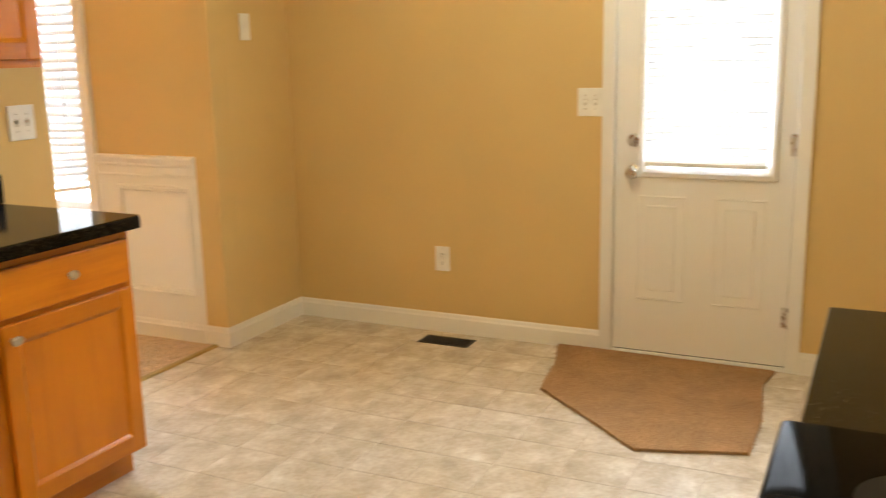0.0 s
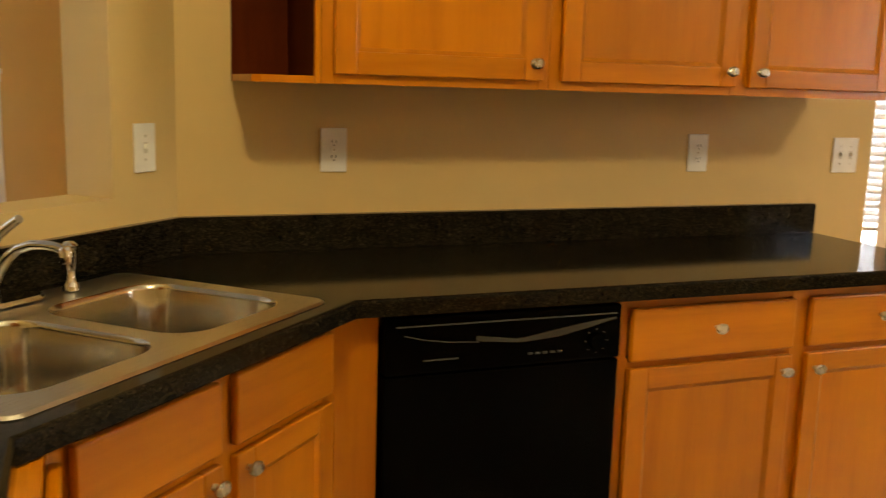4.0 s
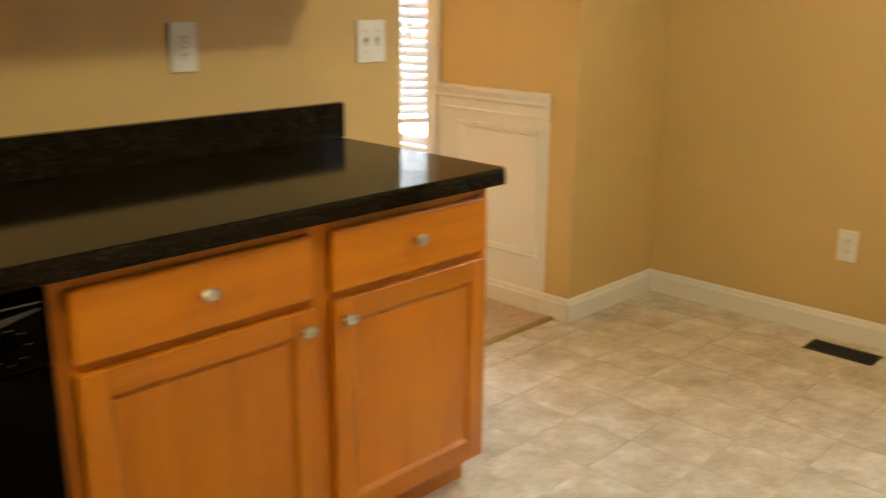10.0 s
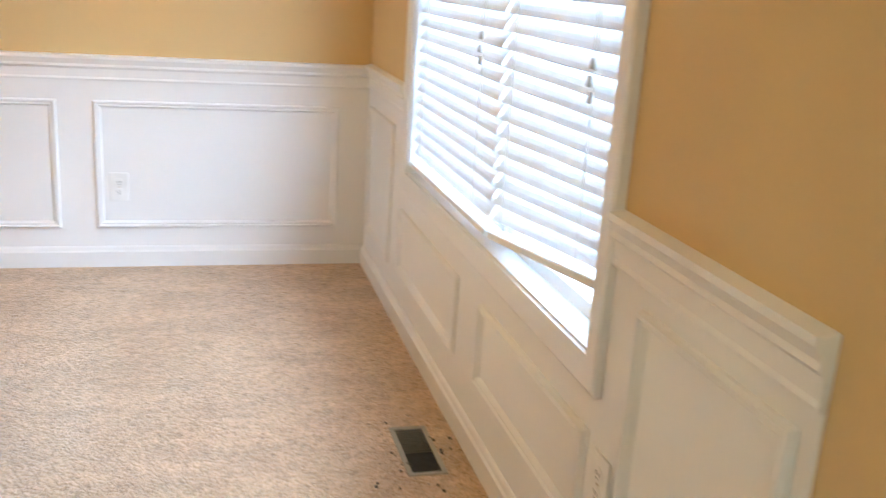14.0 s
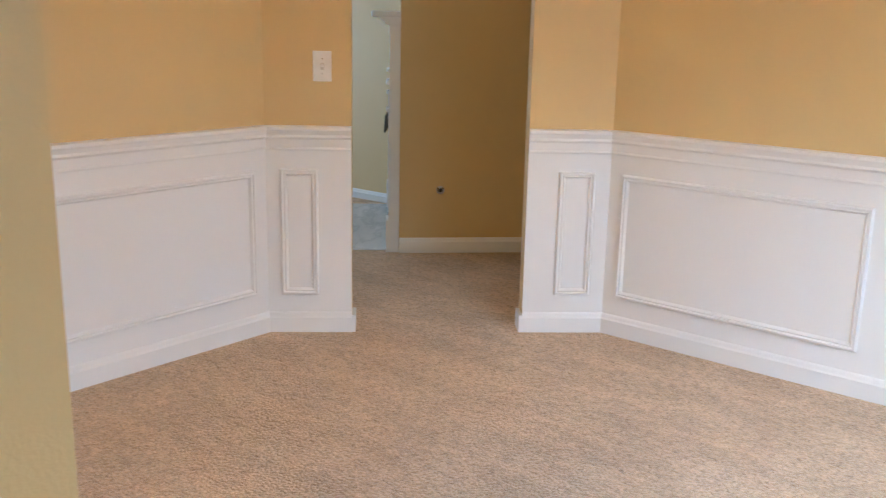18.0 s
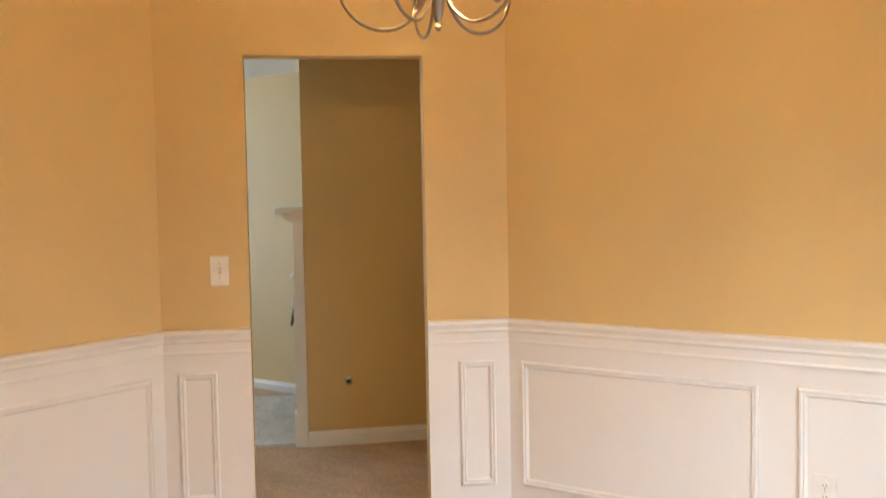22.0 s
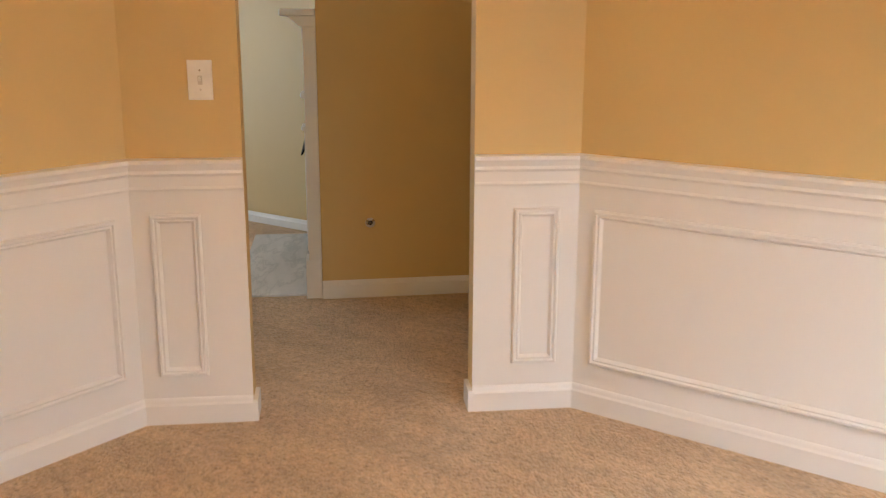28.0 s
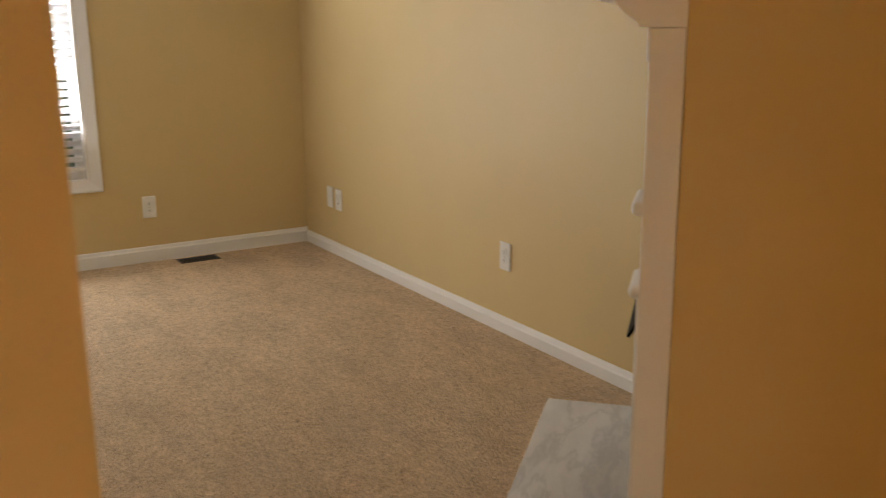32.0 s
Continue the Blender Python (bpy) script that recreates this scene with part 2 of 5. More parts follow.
def carpet():
    m, nt, b = material("beige_cut_pile_carpet")
    v = coords(nt)
    f = noise_tex(nt, v, 110, 5, 0.8)
    g = noise_tex(nt, v, 30, 4, 0.7)
    p = noise_tex(nt, coords(nt, (1.0, 2.2, 1.0)), 2.6, 5, 0.65)
    # tufts: twisted clumps of yarn, the shade in the gaps between them painted in
    warp = nt.nodes.new("ShaderNodeTexNoise")
    warp.inputs["Scale"].default_value, warp.inputs["Detail"].default_value = 42, 2
    nt.links.new(v, warp.inputs["Vector"])
    bent = nt.nodes.new("ShaderNodeVectorMath")
    bent.operation = "MULTIPLY_ADD"
    bent.inputs[1].default_value = (0.016, 0.016, 0.016)
    nt.links.new(warp.outputs["Color"], bent.inputs[0])
    nt.links.new(v, bent.inputs[2])
    tuft = nt.nodes.new("ShaderNodeTexVoronoi")
    tuft.inputs["Scale"].default_value = 88
    nt.links.new(bent.outputs[0], tuft.inputs["Vector"])
    gap = ramp(nt, tuft.outputs["Distance"], [(0.42, (1.0, 1.0, 1.0)), (0.68, (0.93, 0.91, 0.88)), (0.92, (0.78, 0.72, 0.66))])
    # dark specks paint the shade where the pile parts
    speck = noise_tex(nt, coords(nt, (0.95, 1.15, 1.0)), 62, 3, 0.6)
    c4 = ramp(nt, speck, [(0.27, (0.50, 0.44, 0.38)), (0.36, (0.84, 0.82, 0.79)), (0.43, (1.0, 1.0, 1.0))])
    c1 = ramp(nt, f, [(0.27, (0.50, 0.340, 0.190)), (0.50, (0.73, 0.525, 0.320)), (0.71, (0.93, 0.73, 0.50))])
    c2 = ramp(nt, g, [(0.34, (0.78, 0.74, 0.70)), (0.60, (1.0, 1.0, 1.0))])
    c3 = ramp(nt, p, [(0.36, (0.85, 0.83, 0.80)), (0.60, (1.05, 1.04, 1.03))])
    c = c1
    for layer in (gap, c2, c3, c4):
        c = mixed(nt, c, layer, 1.0, "MULTIPLY")
    nt.links.new(c, b.inputs["Base Color"])
    b.inputs["Roughness"].default_value = 0.95
    b.inputs["Sheen Weight"].default_value = 0.3
    b.inputs["Sheen Tint"].default_value = (1.0, 0.98, 0.95, 1)
    b.inputs["Sheen Roughness"].default_value = 0.45
    sub = nt.nodes.new("ShaderNodeMath")
    sub.operation = "SUBTRACT"
    nt.links.new(f, sub.inputs[0])
    nt.links.new(tuft.outputs["Distance"], sub.inputs[1])
    add = nt.nodes.new("ShaderNodeMath")
    nt.links.new(sub.outputs[0], add.inputs[0])
    nt.links.new(g, add.inputs[1])
    bump(nt, b, add.outputs[0], 0.75, 0.012)
    return m


CARPET = carpet()


def mat_rug():
    m, nt, b = material("brown_carpet_remnant")
    v = coords(nt)
    f = noise_tex(nt, v, 130, 5, 0.75)
    c1 = ramp(nt, f, [(0.30, (0.24, 0.125, 0.046)), (0.5, (0.40, 0.228, 0.096)), (0.7, (0.52, 0.32, 0.155))])
    worn = ramp(nt, noise_tex(nt, v, 5, 4, 0.6), [(0.35, (0.82, 0.80, 0.78)), (0.65, (1.08, 1.07, 1.05))])
    nt.links.new(mixed(nt, c1, worn, 1.0, "MULTIPLY"), b.inputs["Base Color"])
    b.inputs["Roughness"].default_value = 0.95
    bump(nt, b, f, 0.8, 0.01)
    return m


RUG = mat_rug()


def vinyl():
    m, nt, b = material("mottled_beige_vinyl")
    v = coords(nt)
    info = nt.nodes.new("ShaderNodeObjectInfo")
    add = nt.nodes.new("ShaderNodeVectorMath")
    comb = nt.nodes.new("ShaderNodeCombineXYZ")
    mul = nt.nodes.new("ShaderNodeMath")
    mul.operation = "MULTIPLY"
    mul.inputs[1].default_value = 50
    nt.links.new(info.outputs["Random"], mul.inputs[0])
    nt.links.new(mul.outputs[0], comb.inputs[0])
    nt.links.new(mul.outputs[0], comb.inputs[1])
    nt.links.new(v, add.inputs[0])
    nt.links.new(comb.outputs[0], add.inputs[1])
    big = noise_tex(nt, add.outputs[0], 6.5, 7, 0.68)
    c1 = ramp(nt, big, [(0.30, (0.47, 0.405, 0.31)), (0.46, (0.59, 0.52, 0.415)), (0.57, (0.69, 0.63, 0.53)), (0.68, (0.82, 0.78, 0.70))])
    fine = noise_tex(nt, add.outputs[0], 60, 4)
    c2 = ramp(nt, fine, [(0.35, (0.90, 0.88, 0.86)), (0.65, (1.0, 1.0, 1.0))])
    nt.links.new(mixed(nt, c1, c2, 1.0, "MULTIPLY"), b.inputs["Base Color"])
    b.inputs["Roughness"].default_value = 0.22
    bump(nt, b, fine, 0.04, 0.002)
    return m


VINYL = vinyl()


def marble():
    m, nt, b = material("white_grey_marble")
    v = coords(nt, (0.6, 2.0, 1.2))
    d1 = nt.nodes.new("ShaderNodeTexNoise")
    d1.inputs["Scale"].default_value, d1.inputs["Detail"].default_value = 2.4, 4
    nt.links.new(v, d1.inputs["Vector"])
    warped = nt.nodes.new("ShaderNodeVectorMath")
    warped.operation = "MULTIPLY_ADD"
    warped.inputs[1].default_value = (0.9, 0.9, 0.9)
    nt.links.new(d1.outputs["Color"], warped.inputs[0])
    nt.links.new(v, warped.inputs[2])
    veins = noise_tex(nt, warped.outputs[0], 2.6, 6, 0.6)
    soft = noise_tex(nt, v, 3.0, 4, 0.6)
    c1 = ramp(nt, veins, [(0.30, (0.80, 0.80, 0.795)), (0.46, (0.75, 0.75, 0.75)), (0.505, (0.62, 0.63, 0.64)), (0.545, (0.74, 0.74, 0.74)), (0.75, (0.82, 0.82, 0.815))])
    c2 = ramp(nt, soft, [(0.35, (0.84, 0.85, 0.87)), (0.62, (1.0, 1.0, 1.0))])
    nt.links.new(mixed(nt, c1, c2, 1.0, "MULTIPLY"), b.inputs["Base Color"])
    b.inputs["Roughness"].default_value = 0.22
    return m


MARBLE = marble()


def steel(name, lo, hi):
    m, nt, b = material(name)
    v = coords(nt, (1, 60, 60))
    n = noise_tex(nt, v, 9, 4)
    c = ramp(nt, n, [(0.3, (0.50, 0.47, 0.41)), (0.7, (0.62, 0.59, 0.52))])
    nt.links.new(c, b.inputs["Base Color"])
    b.inputs["Metallic"].default_value = 1.0
    r = nt.nodes.new("ShaderNodeMapRange")
    r.inputs["To Min"].default_value, r.inputs["To Max"].default_value = lo, hi
    nt.links.new(n, r.inputs["Value"])
    nt.links.new(r.outputs[0], b.inputs["Roughness"])
    return m


STEEL = steel("polished_stainless", 0.11, 0.19)
STEEL_DECK = steel("brushed_stainless", 0.24, 0.34)


def blind_mat():
    m, nt, b = material("white_blind_slat")
    v = coords(nt)
    c = ramp(nt, noise_tex(nt, v, 20, 3), [(0.3, (0.78, 0.79, 0.80)), (0.7, (0.86, 0.87, 0.88))])
    nt.links.new(c, b.inputs["Base Color"])
    b.inputs["Roughness"].default_value = 0.4
    tr = nt.nodes.new("ShaderNodeBsdfTranslucent")
    tr.inputs["Color"].default_value = (0.86, 0.88, 0.90, 1)
    mix = nt.nodes.new("ShaderNodeMixShader")
    mix.inputs["Fac"].default_value = 0.17
    nt.links.new(b.outputs[0], mix.inputs[1])
    nt.links.new(tr.outputs[0], mix.inputs[2])
    nt.links.new(mix.outputs[0], nt.nodes["Material Output"].inputs["Surface"])
    return m


BLIND = blind_mat()


def glass_mat():
    m, nt, b = material("clear_glass")
    b.inputs["Base Color"].default_value = (1, 1, 1, 1)
    b.inputs["Roughness"].default_value = 0.02
    b.inputs["Transmission Weight"].default_value = 1.0
    b.inputs["IOR"].default_value = 1.45
    return m


GLASS = glass_mat()


def bulb_mat(name, col, strength):
    m, nt, b = material(name)
    b.inputs["Base Color"].default_value = (1, 0.95, 0.85, 1)
    b.inputs["Emission Color"].default_value = (*col, 1)
    b.inputs["Emission Strength"].default_value = strength
    return m


BULB = bulb_mat("glowing_candle_bulb", (1.0, 0.72, 0.36), 60)
DOME = bulb_mat("lit_opal_glass", (1.0, 0.85, 0.62), 3)


def grass_mat():
    m, nt, b = material("grass_ground")
    v = coords(nt)
    c = ramp(nt, noise_tex(nt, v, 3, 6), [(0.3, (0.05, 0.09, 0.03)), (0.7, (0.11, 0.15, 0.05))])
    nt.links.new(c, b.inputs["Base Color"])
    b.inputs["Roughness"].default_value = 0.9
    return m


GRASS = grass_mat()

# ---------------------------------------------------------------- mesh helpers


def part(name, bm, mat, parent=None, label=""):
    me = bpy.data.meshes.new(name)
    bmesh.ops.recalc_face_normals(bm, faces=bm.faces)
    bm.to_mesh(me)
    bm.free()
    me.materials.append(mat)
    ob = new(name, me)
    if parent is not None:
        ob.parent = parent
    if label:
        ob["label"] = label
    return ob


def smooth(ob, angle=40):
    me = ob.data
    me.polygons.foreach_set("use_smooth", [True] * len(me.polygons))
    me.set_sharp_from_angle(angle=radians(angle))
    return ob


def thing(name, label, category, m=None, group="", kind=""):
    ob = new(name)
    ob.empty_display_size = 0.1
    if m is not None:
        ob.matrix_world = m
    return tagged(ob, label, category, group, kind)


def structure(name, bm, mat, label, category, m=None):
    ob = part(name, bm, mat)
    if m is not None:
        ob.matrix_world = m
    return tagged(ob, label, category, kind="structure")


def add_box(bm, x0, x1, y0, y1, z0, z1, bevel=0.0, segs=1):
    vs = [bm.verts.new((x, y, z)) for z in (z0, z1) for x, y in ((x0, y0), (x1, y0), (x1, y1), (x0, y1))]
    fs = [(3, 2, 1, 0), (4, 5, 6, 7), (0, 1, 5, 4), (1, 2, 6, 5), (2, 3, 7, 6), (3, 0, 4, 7)]
    faces = [bm.faces.new([vs[i] for i in f]) for f in fs]
    if bevel > 0:
        es = list({e for f in faces for e in f.edges})
        bmesh.ops.bevel(bm, geom=es, offset=bevel, segments=segs, affect="EDGES", profile=0.5)
    return bm


def box(x0, x1, y0, y1, z0, z1, bevel=0.0, segs=1):
    return add_box(bmesh.new(), min(x0, x1), max(x0, x1), min(y0, y1), max(y0, y1), min(z0, z1), max(z0, z1), bevel, segs)


def add_prism(bm, pts, z0, z1):
    lo = [bm.verts.new((x, y, z0)) for x, y in pts]
    hi = [bm.verts.new((x, y, z1)) for x, y in pts]
    n = len(pts)
    bm.faces.new(lo[::-1])
    bm.faces.new(hi)
    for i in range(n):
        bm.faces.new((lo[i], lo[(i + 1) % n], hi[(i + 1) % n], hi[i]))
    return bm


def prism(pts, z0, z1):
    return add_prism(bmesh.new(), pts, z0, z1)


def lathe(profile, n=24, bm=None, m=None):
    """Turn (radius, height) pairs round z."""
    bm = bm or bmesh.new()
    rings = []
    for r, z in profile:
        if r < 1e-5:
            rings.append([bm.verts.new((0, 0, z))])
        else:
            rings.append([bm.verts.new((r * math.cos(2 * math.pi * i / n), r * math.sin(2 * math.pi * i / n), z)) for i in range(n)])
    made = [v for ring in rings for v in ring]
    for a, b in zip(rings, rings[1:]):
        for i in range(n):
            j = (i + 1) % n
            if len(a) == 1 and len(b) == 1:
                continue
            if len(a) == 1:
                bm.faces.new((a[0], b[i], b[j]))
            elif len(b) == 1:
                bm.faces.new((a[i], b[0], a[j]))
            else:
                bm.faces.new((a[i], b[i], b[j], a[j]))
    if m is not None:
        bmesh.ops.transform(bm, matrix=m, verts=made)
    return bm


def tube(path, r, n=8, bm=None, taper=None):
    """A round bar along a list of points."""
    bm = bm or bmesh.new()
    pts = [Vector(p) for p in path]
    rings = []
    up = None
    for i, p in enumerate(pts):
        d = (pts[min(i + 1, len(pts) - 1)] - pts[max(i - 1, 0)]).normalized()
        if up is None:
            up = d.orthogonal().normalized()
        side = d.cross(up).normalized()
        up = side.cross(d).normalized()
        k = r if taper is None else r * taper(i / (len(pts) - 1))
        rings.append([bm.verts.new(p + k * (math.cos(2 * math.pi * j / n) * side + math.sin(2 * math.pi * j / n) * up)) for j in range(n)])
    for a, b in zip(rings, rings[1:]):
        for j in range(n):
            bm.faces.new((a[j], a[(j + 1) % n], b[(j + 1) % n], b[j]))
    bm.faces.new(rings[0][::-1])
    bm.faces.new(rings[-1])
    return bm


def extrude_profile(profile, s0, s1, m0=0.0, m1=0.0, bm=None):
    """A moulding: (out, up) pairs pulled along s; m0 and m1 mitre the ends (ds per metre out)."""
    bm = bm or bmesh.new()
    a = [bm.verts.new((s0 + m0 * o, o, u)) for o, u in profile]
    b = [bm.verts.new((s1 + m1 * o, o, u)) for o, u in profile]
    n = len(profile)
    for i in range(n):
        j = (i + 1) % n
        bm.faces.new((a[i], a[j], b[j], b[i]))
    bm.faces.new(a[::-1])
    bm.faces.new(b)
    return bm


def frame_moulding(s0, s1, z0, z1, profile, bm=None):
    """A mitred picture-frame moulding on a wall: (inset, out) pairs."""
    bm = bm or bmesh.new()
    loops = []
    for a, o in profile:
        loops.append([bm.verts.new(p) for p in ((s0 + a, o, z0 + a), (s1 - a, o, z0 + a), (s1 - a, o, z1 - a), (s0 + a, o, z1 - a))])
    for p, q in zip(loops, loops[1:]):
        for i in range(4):
            j = (i + 1) % 4
            bm.faces.new((p[i], p[j], q[j], q[i]))
    return bm


def along(p0, p1):
    """The frame of a wall's face: s from p0 to p1, out into the room (on the left), z up; and its length."""
    p0, p1 = Vector((*p0, 0)), Vector((*p1, 0))
    e = (p1 - p0).normalized()
    n = Vector((-e.y, e.x, 0))
    m = Matrix(((e.x, n.x, 0, p0.x), (e.y, n.y, 0, p0.y), (0, 0, 1, 0), (0, 0, 0, 1)))
    return m, (p1 - p0).length


def wall(name, p0, p1, top, label, openings=(), thick=0.12, s_a=0.0, s_b=0.0, mat=None):
    m, n = along(p0, p1)
    bm = bmesh.new()
    cuts = sorted({s_a * -1.0, n + s_b, *[o[0] for o in openings], *[o[1] for o in openings]})
    for a, b in zip(cuts, cuts[1:]):
        mid = (a + b) / 2
        hole = [o for o in openings if o[0] < mid < o[1]]
        if not hole:
            add_box(bm, a, b, -thick, 0, 0, top)
        else:
            _, _, z0, z1 = hole[0]
            if z0 > 0:
                add_box(bm, a, b, -thick, 0, 0, z0)
            if z1 < top:
                add_box(bm, a, b, -thick, 0, z1, top)
    bmesh.ops.remove_doubles(bm, verts=bm.verts, dist=0.0005)
    return structure(name, bm, mat or WALL, label, "wall", m)


BASE_PROFILE = [(0, 0.000), (0.016, 0.000), (0.016, 0.072), (0.011, 0.079), (0.008, 0.090), (0.004, 0.096), (0, 0.096)]
RAIL_PROFILE = [(0.000, 0.805), (0.010, 0.805), (0.012, 0.812), (0.008, 0.820), (0.010, 0.852), (0.020, 0.862), (0.017, 0.872), (0.024, 0.886), (0.030, 0.894), (0.028, 0.906), (0, 0.910)]
PICTURE_PROFILE = [(0.0, 0.0), (0.0, 0.008), (0.005, 0.016), (0.011, 0.016), (0.015, 0.010), (0.021, 0.012), (0.026, 0.006), (0.030, 0.0)]


def baseboard(p0, p1, name="baseboard", z=0.0, m0=0.0, m1=0.0, runs=None):
    m, n = along(p0, p1)
    bm = bmesh.new()
    for a, b in runs or [(0, n)]:
        extrude_profile([(o, u + z) for o, u in BASE_PROFILE], a, b, m0, m1, bm)
    return structure(name, bm, TRIM, "white painted wooden baseboard along the wall", "baseboard", m)

# ---------------------------------------------------------------- structure
ground = structure("ground", prism([(-120, -120), (120, -120), (120, 120), (-120, 120)], -0.8, -0.75), GRASS, "green lawn around the house", "ground")
structure("floor_carpet", prism([(-8.33, -2.6), (-4.40, -2.6), (-4.40, -1.0), (-3.43, -0.02), (-3.43, 0.075), (0.05, 0.075), (0.05, 7.2), (-8.33, 7.2)], -0.1, 0.006), CARPET, "beige cut-pile carpet floor with faint foot marks", "carpet")
vinyl_floor = structure("floor_vinyl", prism([(-4.46, SOUTH - 0.1), (J + 0.1, SOUTH - 0.1), (J + 0.1, 0.07), (-3.40, 0.07), (-3.40, -0.05), (-4.46, -1.1)], -0.1, -0.0014), GROUT, "beige sheet vinyl floor with square tile pattern", "floor")

# kitchen
wall("wall_back_door", (J, SOUTH), (J, 0.0), K_TOP, "gold painted breakfast wall with a white back door", [(-SOUTH - 2.50, -SOUTH - 1.685, 0, 2.06)], s_a=0.1, s_b=0.12)
wall("wall_breakfast_return", (J, 0.0), (0.12, 0.0), K_TOP, "short gold painted return wall beside the dining opening")
wall("wall_counter", (W_END, 0.0), (-3.52, 0.0), 3.9, "gold painted wall behind the kitchen counter", thick=JAMB)
wall("wall_pass_through", B1, B2, K_TOP, "angled gold painted wall with an open pass-through", [(0.238, 1.175, 1.065, 2.05)], thick=0.15, s_b=0.06)
wall("wall_kitchen_side", B2, (B2[0], SOUTH), K_TOP, "gold painted kitchen side wall", s_b=0.1)
wall("wall_kitchen_south", (B2[0], SOUTH), (J, SOUTH), K_TOP, "gold painted wall behind the range", s_b=0.12)
header = structure("wall_dining_header", box(W_END, 0.0, 0.0, JAMB, 2.2, 3.9), WALL, "gold painted header over the dining opening", "wall")

# dining room
wall("wall_window", (0.0, 0.0), (0.0, D), 4.2, "gold painted dining wall with a wide window", [(0.80, 2.48, 0.603, 2.10)], s_b=0.12)
wall("wall_far", (0.0, D), DR, 4.2, "gold painted dining wall above white wainscot", s_b=0.02)
S_L, S_R = 0.360, 1.114
wall("wall_angled", DR, DL, 4.2, "angled gold painted dining wall with a cased opening", [(S_L, S_R, 0, 2.05)], thick=0.10)
wall("wall_dining_side", DL, (XL, -0.05), 4.2, "gold painted dining side wall above white wainscot", thick=0.06)

# hall and living room
m_f, _ = along(tuple(F0.xy), tuple((F0 + FU).xy))
BW = 0.972               # depth of the chimney breast
chase = [F0, F0 + FS * BW, F0 + FS * BW + FU * 1.9, F0 + FU * 1.6 + FV * 0.7, F0 + FU * 1.47]
breast = structure("wall_chimney_breast", prism([tuple(p.xy) for p in chase], 0, L_TOP), WALL, "gold painted chimney breast set at an angle", "wall")
breast.data.materials.append(LIVING_WALL)
for face in breast.data.polygons:
    if face.normal.dot(FU) > -0.5:
        face.material_index = 1     # all but the hall side is in the living room's paint
wall("wall_living_right", (-4.9, LR_Y), (LR_X, LR_Y), L_TOP, "beige-gold painted living room wall with outlets", s_a=0.3, mat=LIVING_WALL)
wall("wall_living_far", (LR_X, LR_Y), (LR_X, -2.5), L_TOP, "beige-gold painted living room wall with a window", [(LR_Y - 3.575, LR_Y - 1.61, 0.496, 2.19)], s_a=0.12, mat=LIVING_WALL)
wall("wall_living_south", (LR_X, -2.5), (-4.46, -2.5), L_TOP, "beige-gold painted living room wall", s_a=0.12, mat=LIVING_WALL)
wall("wall_living_kitchen", (-4.47, -2.6), (-4.47, -1.03), L_TOP, "beige-gold painted living room wall behind the kitchen", thick=0.02, mat=LIVING_WALL)
E_A, E_B = Vector((-4.62, 6.95)), Vector((-1.9, 4.19))
wall("wall_hall_end", tuple(E_B), tuple(E_A), L_TOP, "gold painted end wall of the hall", s_a=0.3, s_b=0.3)
wall("wall_hall_side", tuple(E_A), tuple((F0 + FS * BW + FU * 1.85).xy), L_TOP, "gold painted side wall of the hall", s_a=0.2)
wall("wall_hall_near", (-2.45, D + 0.12), (-1.75, 4.3), L_TOP, "gold painted wall closing the hall", s_a=0.04, s_b=0.3)

# ceilings
structure("ceiling_kitchen", box(B2[0] - 0.1, J + 0.1, SOUTH - 0.1, 0.0, K_TOP, K_TOP + 0.1), CEIL, "flat white kitchen ceiling", "ceiling")
bm = bmesh.new()
SLOPE, z_far, z_flat = 0.528, 3.187, 3.81
y_flat = D - (z_flat - z_far) / SLOPE
prof = [(D + 0.15, z_far - SLOPE * 0.15), (y_flat, z_flat), (-0.05, z_flat), (-0.05, z_flat + 0.3), (D + 0.15, z_flat + 0.3)]
va = [bm.verts.new((XL - 0.15, y, z)) for y, z in prof]
vb = [bm.verts.new((0.15, y, z)) for y, z in prof]
for i in range(5):
    j = (i + 1) % 5
    bm.faces.new((va[i], va[j], vb[j], vb[i]))
bm.faces.new(va[::-1])
bm.faces.new(vb)
structure("ceiling_dining", bm, CEIL, "white dining room ceiling, sloped up to a flat middle", "ceiling")
bm = prism([(LR_X - 0.2, -2.7), (-4.4, -2.7), (-4.4, -1.0), (XL - 0.05, -0.02), (XL - 0.05, 2.36), (-2.44, D + 0.05), (-1.3, D + 0.05), (-1.3, 7.3), (LR_X - 0.2, 7.3)], L_TOP, L_TOP + 0.1)
structure("ceiling_living", bm, CEIL, "flat white ceiling of living room and hall", "ceiling")

# metal strip between vinyl and carpet
structure("carpet_strip", extrude_profile([(-0.016, 0.0), (-0.012, 0.007), (0.0, 0.010), (0.012, 0.009), (0.016, 0.004), (0.016, 0.0)], 0.0, -W_END), BRASS, "worn gold metal strip edging the carpet", "carpet strip", along((W_END, 0.07), (0, 0.07))[0])

